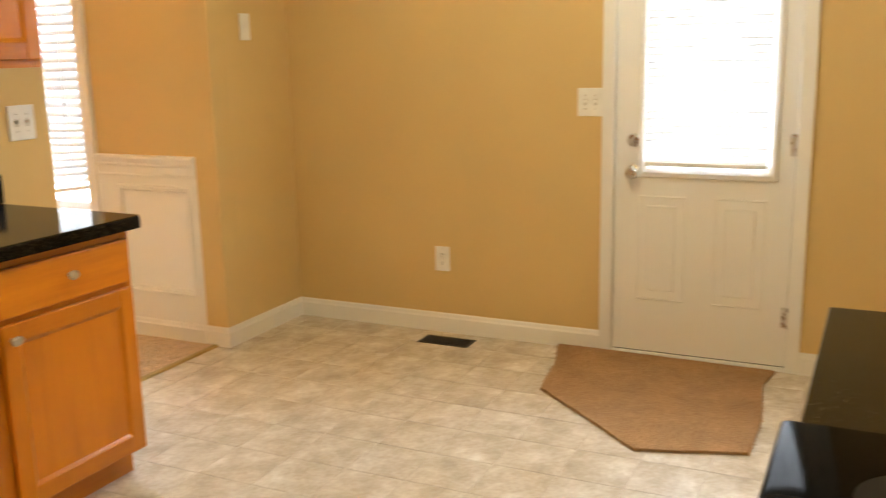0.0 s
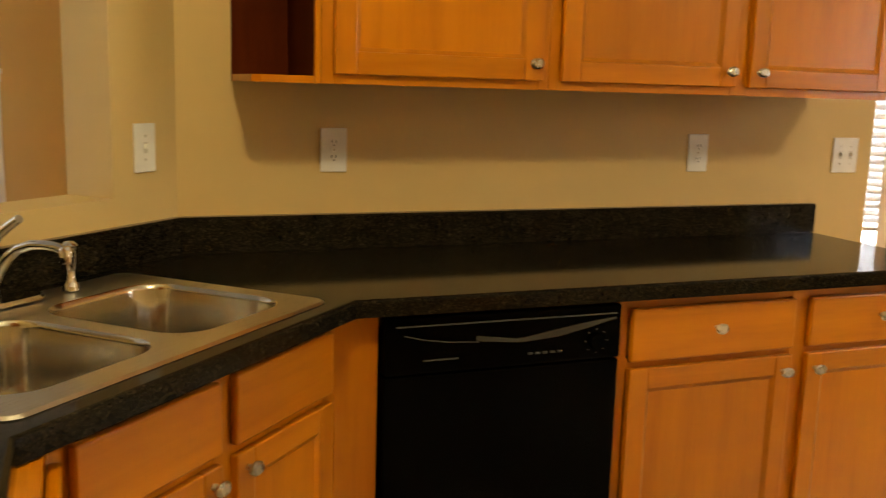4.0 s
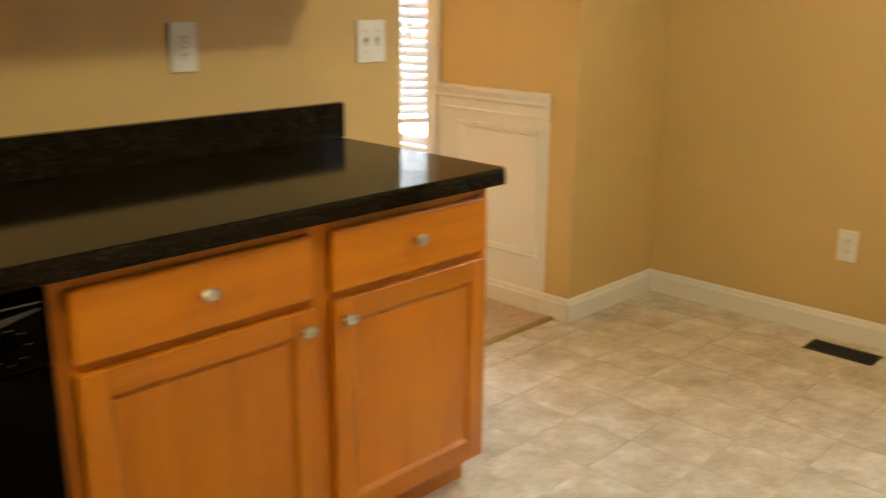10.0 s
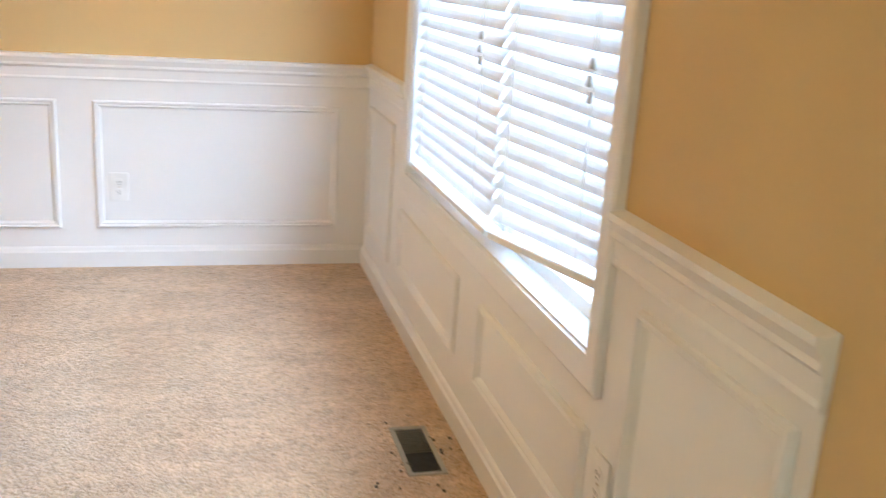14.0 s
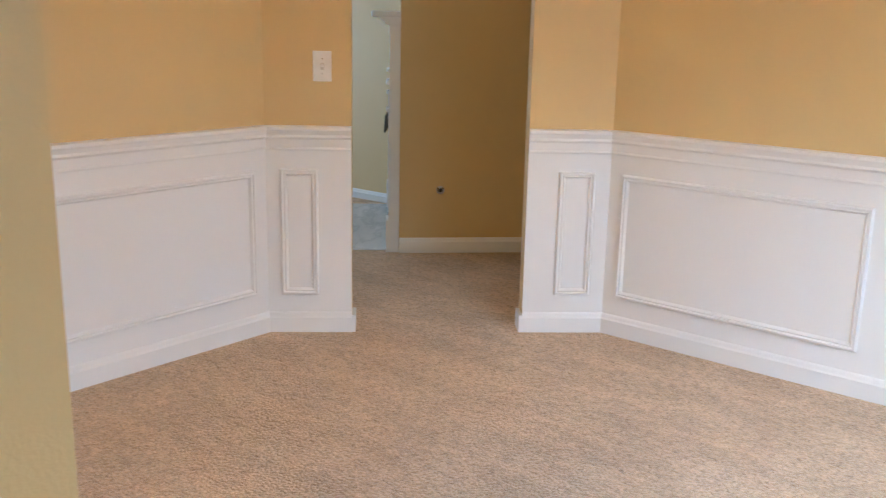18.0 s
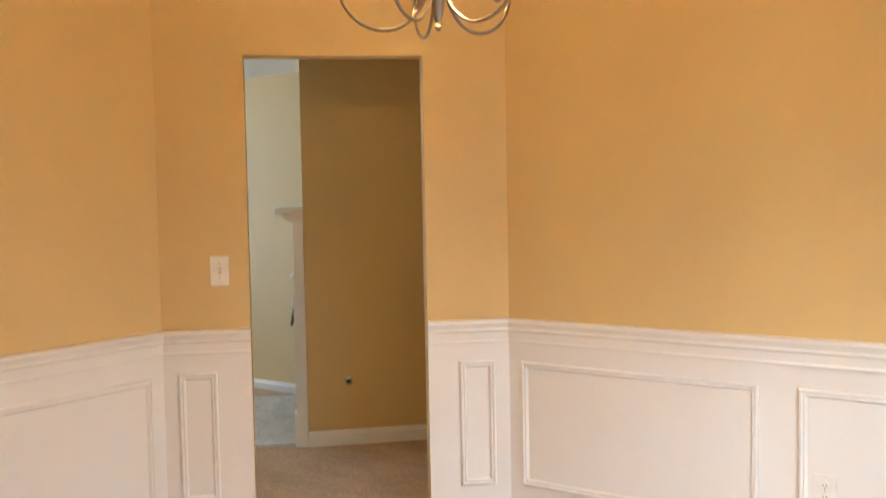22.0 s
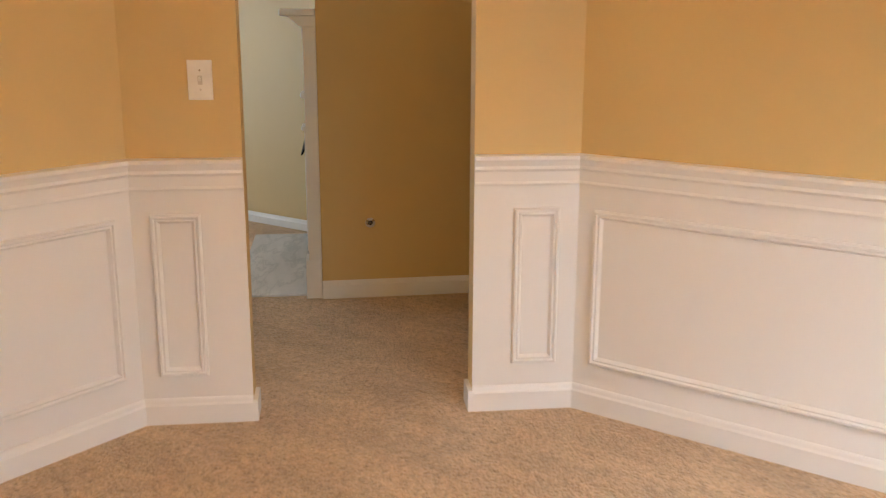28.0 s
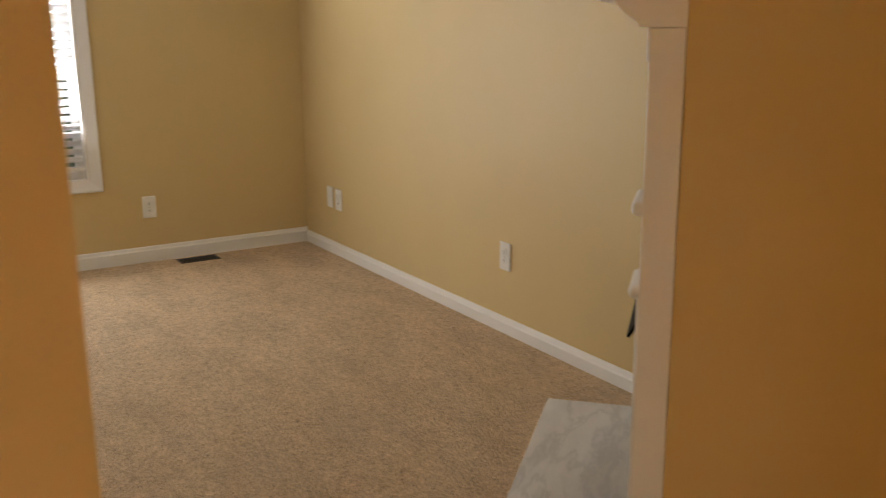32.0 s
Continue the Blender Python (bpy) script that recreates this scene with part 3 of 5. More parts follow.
# baseboards outside the dining room
baseboard((J, -1.66), (J, 0.0), "baseboard_breakfast", m1=-1)
baseboard((J, -2.74), (J, -2.53), "baseboard_door_side")
baseboard((J, 0.0), (0.0, 0.0), "baseboard_return", m0=1, m1=1)
baseboard((0.0, 0.0), (0.0, 0.122), "baseboard_jamb", m0=-1)
baseboard((W_END, JAMB), (W_END, 0.0), "baseboard_jamb_far", m0=-1, m1=1)
baseboard((W_END, 0.0), (-1.19, 0.0), "baseboard_counter_end", m0=-1)
baseboard(tuple((F0 + FS * BW).xy), tuple(F0.xy), "baseboard_hall", m0=-1)
baseboard(tuple((F0 + FS * BW + FU * 1.8).xy), tuple((F0 + FS * BW).xy), "baseboard_hall_corner", m1=1)
baseboard((-5.0, LR_Y), (LR_X, LR_Y), "baseboard_living_right", m1=-1, z=-0.02)
baseboard((LR_X, LR_Y), (LR_X, -2.5), "baseboard_living_far", m0=1)
m_e, n_e = along(tuple(E_B), tuple(E_A))
baseboard(tuple(E_B), tuple(E_A), "baseboard_hall_end", runs=[(0, 2.69), (3.28, n_e)])


# ---------------------------------------------------------------- wainscot
def wainscot(name, p0, p1, runs, panels, m0=1.0, m1=-1.0, rail_runs=None, tops=None, rise=0.0):
    """White wainscot on a wall: backing, baseboard, chair rail and framed panels."""
    m, n = along(p0, p1)
    root = thing(name, "white painted wainscot with framed panels and chair rail", "wainscot", m, kind="structure")
    for a, b in runs:
        for c, d, z in tops or [(a, b, 0.83)]:
            part("backing", box(c, d, 0.0, 0.004, 0.0, z), TRIM, root)
        part("base_moulding", extrude_profile([(o + 0.004 if o else 0, u) for o, u in BASE_PROFILE], a, b, m0 if a <= 0.13 else 0, m1 if b >= n - 0.01 else 0), TRIM, root)
    for a, b in rail_runs or runs:
        part("chair_rail", extrude_profile([(o + 0.004 if o else 0, u + rise) for o, u in RAIL_PROFILE], a, b, m0 if a <= 0.01 else 0, m1 if b >= n - 0.01 else 0), TRIM, root)
    for s0, s1, z0, z1 in panels:
        bm = frame_moulding(s0, s1, z0, z1, [(a, o + 0.004) for a, o in PICTURE_PROFILE])
        part("panel_moulding", bm, TRIM, root)
    return root


wainscot("trim_wainscot_window", (0.0, 0.0), (0.0, D), [(0.125, D)], [(0.162, 0.612, 0.235, 0.772), (0.767, 1.505, 0.228, 0.462), (1.728, 2.555, 0.216, 0.462), (2.735, 3.25, 0.19, 0.745)], m0=0.0, rail_runs=[(0.125, 0.735), (2.56, D)], tops=[(0.125, 0.742, 0.83), (0.742, 2.552, 0.552), (2.552, D, 0.83)], rise=0.008)
wainscot("trim_wainscot_far", (0.0, D), DR, [(0, 2.388)], [(0.136, 1.158, 0.18, 0.725), (1.302, 2.322, 0.18, 0.725)], m1=-0.4)
wainscot("trim_wainscot_angled", DR, DL, [(0, S_L), (S_R, 1.478)], [(0.067, 0.225, 0.178, 0.728), (1.256, 1.416, 0.176, 0.728)], m0=0.4, m1=-0.4)
wainscot("trim_wainscot_side", DL, (XL, 0.12), [(0, 2.204)], [(0.065, 1.085, 0.185, 0.722), (1.225, 2.1, 0.185, 0.722)], m0=0.4)
# short returns of the base into the angled opening
m_a, _ = along(DR, DL)
for name, s, d in (("trim_jamb_base", S_L, 1), ("trim_jamb_base_far", S_R, -1)):
    bm = bmesh.new()
    add_box(bm, s - 0.001 * d, s + 0.016 * d, -0.096, 0.019, 0, 0.084) if d > 0 else add_box(bm, s - 0.016, s + 0.001, -0.096, 0.019, 0, 0.084)
    structure(name, bm, TRIM, "white baseboard return in the opening", "baseboard", m_a)


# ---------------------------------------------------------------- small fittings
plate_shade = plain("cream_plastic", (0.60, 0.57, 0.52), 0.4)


def wall_plate(kind, m, label, wide=0.0):
    """An outlet, toggle switch or blank plate on a wall. Local: x along, y out, z up, centred."""
    hw, hh = (0.0385 if not wide else wide / 2), 0.062
    name = {"outlet": "power_outlet", "switch": "light_switch", "blank": "cover_plate"}[kind]
    root = thing(name, label, {"outlet": "outlet", "switch": "light switch", "blank": "wall plate"}[kind], m, "wall plates")
    part("plate", box(-hw, hw, 0, 0.006, -hh, hh, 0.0025, 2), PLATE, root)
    gangs = [0.0] if not wide else [-0.023, 0.023]
    for gx in gangs:
        if kind == "outlet":
            for dz in (-0.021, 0.021):
                sock = part("socket", lathe([(0.0, 0.006), (0.0165, 0.006), (0.0165, 0.0085), (0.0, 0.0085)], 16, m=pose(gx, 0, dz, -90)), PLATE, root)
                for sx in (-0.006, 0.006):
                    part("slot", box(gx + sx - 0.0012, gx + sx + 0.0012, 0.0085, 0.0092, dz - 0.001, dz + 0.007), SLOT, sock)
                part("ground_hole", box(gx - 0.002, gx + 0.002, 0.0085, 0.0092, dz - 0.0095, dz - 0.0055), SLOT, sock)
            part("screw", lathe([(0.0, 0.006), (0.003, 0.006), (0.0025, 0.0075), (0.0, 0.0075)], 8, m=pose(gx, 0, 0, -90)), NICKEL, root)
        elif kind == "switch":
            part("toggle", box(gx - 0.0045, gx + 0.0045, 0.004, 0.016, -0.003, 0.010, 0.002), PLATE, root)
            part("toggle_slot", box(gx - 0.007, gx + 0.007, 0.0062, 0.0066, -0.014, 0.014), plate_shade, root)
            for dz in (-0.030, 0.030):
                part("screw", lathe([(0.0, 0.006), (0.0035, 0.006), (0.003, 0.0075), (0.0, 0.0075)], 8, m=pose(gx, 0, dz, -90)), NICKEL, root)
    return root




def on_wall(p0, p1, s, z, out=0.001):
    m, _ = along(p0, p1)
    return m @ Matrix.Translation((s, out, z))


wall_plate("outlet", on_wall((0, 0), (-5, 0), 2.93, 1.176), "white duplex outlet above the counter backsplash")
wall_plate("outlet", on_wall((0, 0), (-5, 0), 1.69, 1.171), "white duplex outlet under the upper cabinets")
wall_plate("switch", on_wall((0, 0), (-5, 0), 1.060, 1.164), "white double toggle switch at the wall end", 0.112)
wall_plate("switch", on_wall(B1, B2, 0.127, 1.186), "white toggle switch beside the pass-through")
wall_plate("outlet", on_wall(B2, (B2[0], SOUTH), 0.378, 1.180), "white outlet under the side cabinet")
wall_plate("switch", on_wall((J, SOUTH), (J, 0), -SOUTH - 1.600, 1.145), "white double toggle switch beside the back door", 0.116)
wall_plate("outlet", on_wall((J, SOUTH), (J, 0), -SOUTH - 0.856, 0.374), "white duplex outlet above the baseboard")
wall_plate("blank", on_wall((J, 0), (0, 0), J - 0.27, 1.51), "small white plate on the return wall")
wall_plate("outlet", on_wall((0, D), DR, 1.066, 0.358, 0.005), "white duplex outlet inside a wainscot panel")
wall_plate("outlet", on_wall((0, 0), (0, D), 0.69, 0.385, 0.005), "white outlet between wainscot panels")
wall_plate("switch", on_wall(DR, DL, 1.478 - 0.245, 1.155), "white toggle switch beside the angled opening")
wall_plate("outlet", on_wall((-4.9, LR_Y), (LR_X, LR_Y), 1.155, 0.350), "white outlet on the living room wall")
wall_plate("outlet", on_wall((-4.9, LR_Y), (LR_X, LR_Y), 2.821, 0.338), "white outlet near the living room corner")
wall_plate("blank", on_wall((-4.9, LR_Y), (LR_X, LR_Y), 2.937, 0.340), "white cable plate near the living room corner")
wall_plate("outlet", on_wall((LR_X, LR_Y), (LR_X, -2.5), LR_Y - 3.884, 0.323), "white outlet under the living room window")

# cable stub in the brown hall wall
m_h = Matrix(((-FS.x, FS.y, 0, F0.x + FS.x * 0.240), (-FS.y, -FS.x, 0, F0.y + FS.y * 0.240), (0, 0, 1, 0.382), (0, 0, 0, 1)))
cable = thing("cable_socket", "round dark cable socket low on the hall wall", "cable socket", m_h)
smooth(part("ring", lathe([(0.012, 0.0), (0.024, 0.0), (0.024, 0.004), (0.018, 0.007), (0.012, 0.007)], 20, m=pose(0, 0, 0, -90)), NICKEL, cable))
smooth(part("hole", lathe([(0.0, 0.001), (0.0125, 0.001), (0.0125, 0.004), (0.0, 0.004)], 16, m=pose(0, 0, 0, -90)), SLOT, cable))
smooth(part("plug", lathe([(0.0, 0.004), (0.005, 0.004), (0.005, 0.016), (0.0, 0.016)], 10, m=pose(0, 0, 0, -90)), BRONZE, cable))


def floor_vent(x0, x1, y0, y1, z, label, mat, open_part=0.0):
    """A floor register of angled louvres in a frame; open_part: share of its length without louvres."""
    root = thing("floor_vent", label, "floor vent", pose((x0 + x1) / 2, (y0 + y1) / 2, z))
    hx, hy = (x1 - x0) / 2, (y1 - y0) / 2
    bm = bmesh.new()
    for a in ((-hx, hx, -hy, -hy + 0.014), (-hx, hx, hy - 0.014, hy), (-hx, -hx + 0.014, -hy + 0.014, hy - 0.014), (hx - 0.014, hx, -hy + 0.014, hy - 0.014)):
        add_box(bm, *a, 0, 0.004, 0.001)
    part("frame", bm, mat, root)
    part("duct", box(-hx + 0.012, hx - 0.012, -hy + 0.012, hy - 0.012, 0.0002, 0.0012), SLOT, root)
    n = max(5, int(2 * (hy - 0.014) / 0.013))
    for i in range(n):
        y = -hy + 0.014 + (i + 0.5) * (2 * hy - 0.028) / n
        if (y + hy) / (2 * hy) < open_part:
            continue
        bm = box(-hx + 0.014, hx - 0.014, -0.0008, 0.0008, 0.0014, 0.009)
        bmesh.ops.rotate(bm, verts=bm.verts, matrix=Matrix.Rotation(radians(50), 3, "X"), cent=(0, 0, 0.003))
        bmesh.ops.translate(bm, verts=bm.verts, vec=(0, y, -0.001))
        part("louvre", bm, mat, root)
    return root


VENT_BROWN = plain("dark_brown_enamel", (0.035, 0.026, 0.018), 0.4, 0.3)
VENT_GREY = plain("grey_green_enamel", (0.34, 0.31, 0.24), 0.45)
floor_vent(0.41, 0.53, -1.07, -0.81, 0.0, "dark brown floor vent in the vinyl", VENT_BROWN)
floor_vent(-0.205, -0.095, 1.405, 1.685, 0.006, "grey metal floor vent in the carpet below the window", VENT_GREY, 0.45)
floor_vent(-8.15, -8.04, 4.0, 4.23, 0.006, "dark floor vent in the living room carpet", VENT_BROWN)


# crumbs of dirt shaken out beside the open dining vent
rng = random.Random(7)
bm = bmesh.new()
for _ in range(46):
    a, r = rng.uniform(0, 2 * math.pi), 0.05 + abs(rng.gauss(0, 0.09))
    x, y, e = -0.15 + r * math.cos(a) * 0.8, 1.50 + r * math.sin(a) * 1.3, rng.uniform(0.0015, 0.0042)
    if x < -0.025:
        add_box(bm, x - e, x + e, y - e * rng.uniform(0.5, 1.2), y + e, 0.0055, 0.0065 + e)
tagged(part("debris", bm, VENT_BROWN), "dark crumbs of dirt scattered on the carpet by the vent", "debris", kind="stuff")


# ---------------------------------------------------------------- windows and blinds
def blind(root_m, width, top, bottom, pitch, depth, tilt, label, drop=0.0, wand=True):
    """A venetian blind. Local: x across (0..width), y into the room, z up. drop raises the rail at x = width."""
    root = thing("venetian_blind", label, "blind", root_m, "window blinds")
    part("headrail", box(0, width, -0.025, 0.025, top - 0.05, top, 0.003), BLIND, root)
    n = int((top - 0.06 - bottom) / pitch)
    for i in range(n):
        z = top - 0.06 - (i + 0.5) * pitch
        k = max(0.0, 1 - (z - bottom) / 0.45) if drop else 0.0
        bm = bmesh.new()
        c, s = math.cos(radians(tilt)), math.sin(radians(tilt))
        pts = [(-depth / 2, 0.0), (-depth / 4, 0.0022), (0, 0.003), (depth / 4, 0.0022), (depth / 2, 0.0)]
        cols = []
        for x in (0.004, width - 0.004):
            lift = k * drop * (1 - x / width)
            cols.append([[bm.verts.new((x, a * c - (b + t) * s, z + lift + a * s + (b + t) * c)) for a, b in pts] for t in (0.0, 0.0025)])
        for t in (0, 1):
            for q in range(4):
                bm.faces.new((cols[0][t][q], cols[0][t][q + 1], cols[1][t][q + 1], cols[1][t][q]))
        for col in cols:
            for q in range(4):
                bm.faces.new((col[0][q], col[0][q + 1], col[1][q + 1], col[1][q]))
        for q in (0, 4):
            bm.faces.new((cols[0][0][q], cols[0][1][q], cols[1][1][q], cols[1][0][q]))
        part("slat", bm, BLIND, root)
    bm = box(0.002, width - 0.002, -depth / 2, depth / 2, -0.010, 0.010, 0.003)
    for v in bm.verts:
        v.co.z += bottom + drop * (1 - v.co.x / width)
    part("bottom_rail", bm, TRIM, root)
    for x in (width * 0.15, width * 0.85):
        for y in (-depth / 2, depth / 2):
            part("ladder_cord", tube([(x, y, bottom + drop * (1 - x / width)), (x, y, top - 0.05)], 0.0012, 5), PLATE, root)
    if wand:
        x = width * 0.12
        part("lift_cord", tube([(x, 0.036, top - 0.05), (x + 0.002, 0.04, 1.16)], 0.0015, 5), PLATE, root)
        for dx, z in ((0.0, 1.15), (0.009, 1.115), (-0.003, 1.085)):
            smooth(part("tassel", lathe([(0.0, 0.024), (0.004, 0.022), (0.007, 0.004), (0.006, 0.0), (0.0, 0.0)], 10, m=pose(x + dx, 0.04, z)), plate_shade, root))
    return root


def window_unit(name, p0, p1, s0, s1, z0, z1, label, mullion=None, casing=0.058, proud=0.0):
    """Casing, jamb, sashes and glass in an opening. Local frame of the wall."""
    m, _ = along(p0, p1)
    root = thing(name, label, "window", m, kind="structure")
    part("window_casing", frame_moulding(s0 - casing - 0.008, s1 + casing + 0.008, z0 - casing, z1 + casing, [(0, 0), (0, 0.016 + proud), (0.008, 0.02 + proud), (casing - 0.012, 0.014 + proud), (casing + 0.006, 0.012 + proud), (casing + 0.006, -0.0)]), TRIM, root)
    part("jamb", frame_moulding(s0, s1, z0, z1, [(0.0, 0.006), (0.012, 0.006), (0.012, -0.118), (0.0, -0.118)]), TRIM, root)
    halves = [(s0 + 0.012, s1 - 0.012)] if not mullion else [(s0 + 0.012, mullion - 0.02), (mullion + 0.02, s1 - 0.012)]
    if mullion:
        part("mullion", box(mullion - 0.02, mullion + 0.02, -0.118, -0.045, z0 + 0.012, z1 - 0.012, 0.003), TRIM, root)
    for a, b in halves:
        zm = (z0 + z1) / 2
        for za, zb, y in ((z0 + 0.012, zm + 0.02, -0.075), (zm - 0.02, z1 - 0.012, -0.10)):
            sash = part("sash", frame_moulding(a, b, za, zb, [(0, y - 0.012), (0, y + 0.012), (0.035, y + 0.012), (0.04, y + 0.004), (0.04, y - 0.012)]), TRIM, root)
            g = part("pane", box(a + 0.038, b - 0.038, y - 0.002, y + 0.002, za + 0.038, zb - 0.038), GLASS, sash)
            g.visible_shadow = False
    return root, m


WN, m_w = window_unit("window_1", (0, 0), (0, D), 0.80, 2.48, 0.603, 2.10, "wide white framed dining window with two blinds", 1.545, proud=0.004)
# blinds hang just inside the opening; x runs along the wall
blind(m_w @ Matrix.Translation((0.822, -0.022, 0)), 0.695, 2.085, 0.650, 0.0445, 0.05, -57, "white blind whose bottom rail hangs crooked", 0.094)
blind(m_w @ Matrix.Translation((1.533, -0.022, 0)), 0.93, 2.085, 0.648, 0.0445, 0.05, -57, "white slatted blind over the dining window")
# the half below y = 2.59 is unseen, added to let in more daylight
window_unit("window_2", (LR_X, LR_Y), (LR_X, -2.5), LR_Y - 3.575, LR_Y - 1.61, 0.496, 2.19, "tall white framed living room window", LR_Y - 2.59)
m_l, _ = along((LR_X, LR_Y), (LR_X, -2.5))
blind(m_l @ Matrix.Translation((LR_Y - 3.56, -0.022, 0)), 0.94, 2.17, 0.57, 0.0445, 0.05, 42, "white slatted blind in the living room window")
blind(m_l @ Matrix.Translation((LR_Y - 2.56, -0.022, 0)), 0.93, 2.17, 0.57, 0.0445, 0.05, 42, "white slatted blind in the living room window")


# ---------------------------------------------------------------- back door
def hinge(root, s, z, y=0.004):
    h = part("hinge", lathe([(0.0, -0.045), (0.007, -0.045), (0.007, 0.045), (0.0, 0.045)], 10, m=pose(s, y, z)), NICKEL, root)
    part("leaf_plate", box(s + 0.004, s + 0.026, -0.0042, -0.0022, z - 0.045, z + 0.045), NICKEL, h)
    return h


m_d, _ = along((J, SOUTH), (J, 0))
q0, q1 = -SOUTH - 2.468, -SOUTH - 1.718       # slab edges along the wall
door = thing("door_1", "white half-glazed back door with built-in blind", "door", m_d, kind="structure")
g0, g1, gz0, gz1 = -SOUTH - 2.353, -SOUTH - 1.868, 0.885, 1.93
bm = bmesh.new()
for a, b, c, d in ((q0, g0 - 0.03, 0.022, 2.03), (g1 + 0.03, q1, 0.022, 2.03), (g0 - 0.03, g1 + 0.03, 0.022, gz0 - 0.045), (g0 - 0.03, g1 + 0.03, gz1 + 0.03, 2.03)):
    add_box(bm, a, b, -0.045, -0.004, c, d)
bmesh.ops.remove_doubles(bm, verts=bm.verts, dist=0.0005)
slab = part("slab", bm, TRIM, door)
part("glazing_bead", frame_moulding(g0 - 0.05, g1 + 0.05, gz0 - 0.065, gz1 + 0.05, [(0, -0.004), (0.004, 0.010), (0.022, 0.014), (0.045, 0.006), (0.05, -0.02)]), TRIM, slab)
g = part("pane", box(g0 - 0.002, g1 + 0.002, -0.034, -0.030, gz0 - 0.016, gz1 + 0.002), GLASS, slab)
g.visible_shadow = False
mid = (q0 + q1) / 2
for a, b in ((q0 + 0.10, mid - 0.06), (mid + 0.06, q1 - 0.10)):
    part("raised_panel", frame_moulding(a, b, 0.262, 0.74, [(0, -0.004), (0.006, -0.0005), (0.016, -0.010), (0.032, -0.010), (0.05, -0.001), (0.051, -0.001)]), TRIM, slab)
for name, a, b, c, d in (("casing", q0 - 0.062, q0 - 0.006, 0, 2.10), ("casing", q1 + 0.006, q1 + 0.062, 0, 2.10), ("casing", q0 - 0.006, q1 + 0.006, 2.042, 2.10)):
    part(name, box(a, b, 0.0, 0.017, c, d, 0.004, 2), TRIM, door)
for a, b in ((q0 - 0.032, q0 - 0.003), (q1 + 0.003, q1 + 0.032)):
    part("jamb", box(a, b, -0.118, -0.0005, 0, 2.058), TRIM, door)
part("threshold", box(q0 - 0.03, q1 + 0.03, -0.11, 0.012, 0.0, 0.018, 0.004), TRIM, door)
part("door_shoe", box(q0, q1, -0.04, -0.006, 0.018, 0.026), BLACK_MATT, door)
for z in (0.24, 0.975, 1.75):
    hinge(door, q0 - 0.004, z)
kx = -SOUTH - 1.80
smooth(part("door_knob", lathe([(0.0, 0.0), (0.032, 0.0), (0.032, 0.005), (0.011, 0.010), (0.011, 0.030), (0.024, 0.038), (0.028, 0.050), (0.024, 0.062), (0.0, 0.066)], 20, m=pose(kx, -0.003, 0.842, -90)), NICKEL, door, "satin nickel door knob"))
bolt = smooth(part("deadbolt", lathe([(0.0, 0.0), (0.030, 0.0), (0.030, 0.008), (0.024, 0.014), (0.0, 0.014)], 20, m=pose(kx, -0.003, 0.982, -90)), NICKEL, door))
part("thumb_turn", box(kx - 0.004, kx + 0.004, 0.010, 0.026, 0.965, 0.999, 0.002), NICKEL, bolt)
blind(m_d @ Matrix.Translation((g0 - 0.012, 0.034, 0)), g1 - g0 + 0.024, 1.97, 0.885, 0.030, 0.034, -45, "white blind hung over the door glass", wand=False)

# doormat: a cut carpet remnant lying before the back door
MAT_EDGE = []
mat_corners = [(0.612, -1.46), (0.34, -1.535), (0.02, -1.58), (-0.22, -1.86), (-0.42, -2.08), (-0.30, -2.45), (0.02, -2.455), (0.40, -2.41), (0.59, -2.44), (0.60, -1.8)]
fray = random.Random(31)
for p, q in zip(mat_corners, mat_corners[1:] + mat_corners[:1]):
    n_f = max(2, int(math.hypot(q[0] - p[0], q[1] - p[1]) / 0.03))
    for i in range(n_f):
        k = i / n_f
        w = 0.0 if i == 0 else 0.003
        MAT_EDGE.append((p[0] + (q[0] - p[0]) * k + fray.uniform(-w, w), p[1] + (q[1] - p[1]) * k + fray.uniform(-w, w)))
rug = thing("doormat", "brown carpet remnant cut with angled corners, lying at the back door", "rug")
bm = prism(MAT_EDGE, 0.0036, 0.012)
bmesh.ops.bevel(bm, geom=[e for e in bm.edges if all(v.co.z > 0.011 for v in e.verts)], offset=0.004, segments=1, affect="EDGES")
part("carpet_face", bm, RUG, rug)
part("backing", prism(mat_corners, 0.0005, 0.0034), plain("jute_backing", (0.33, 0.23, 0.13), 0.9), rug, "tan woven backing")
bm = bmesh.new()
for x, y in MAT_EDGE:
    for _ in range(2):
        a, r = fray.uniform(0, 2 * math.pi), fray.uniform(0.006, 0.014)
        u = Vector((math.cos(a), math.sin(a), 0)) * r
        tube([(x, y, 0.004), (x + u.x * 0.6, y + u.y * 0.6, 0.005), (x + u.x, y + u.y, 0.002)], 0.0009, 4, bm)
part("frayed_edge", bm, RUG, rug, "short loose brown yarn ends")


# ---------------------------------------------------------------- kitchen cabinets
def knob(parent, x, y, z):
    """A round pull that stands out towards -y."""
    k = part("knob", lathe([(0.0, 0.0), (0.007, 0.0), (0.006, 0.010), (0.009, 0.014), (0.016, 0.018), (0.017, 0.023), (0.012, 0.029), (0.0, 0.030)], 18, m=pose(x, y, z, 90) @ Matrix.Diagonal((1.2, 0.86, 1.0, 1.0))), NICKEL, parent, "brushed nickel knob")
    return smooth(k)


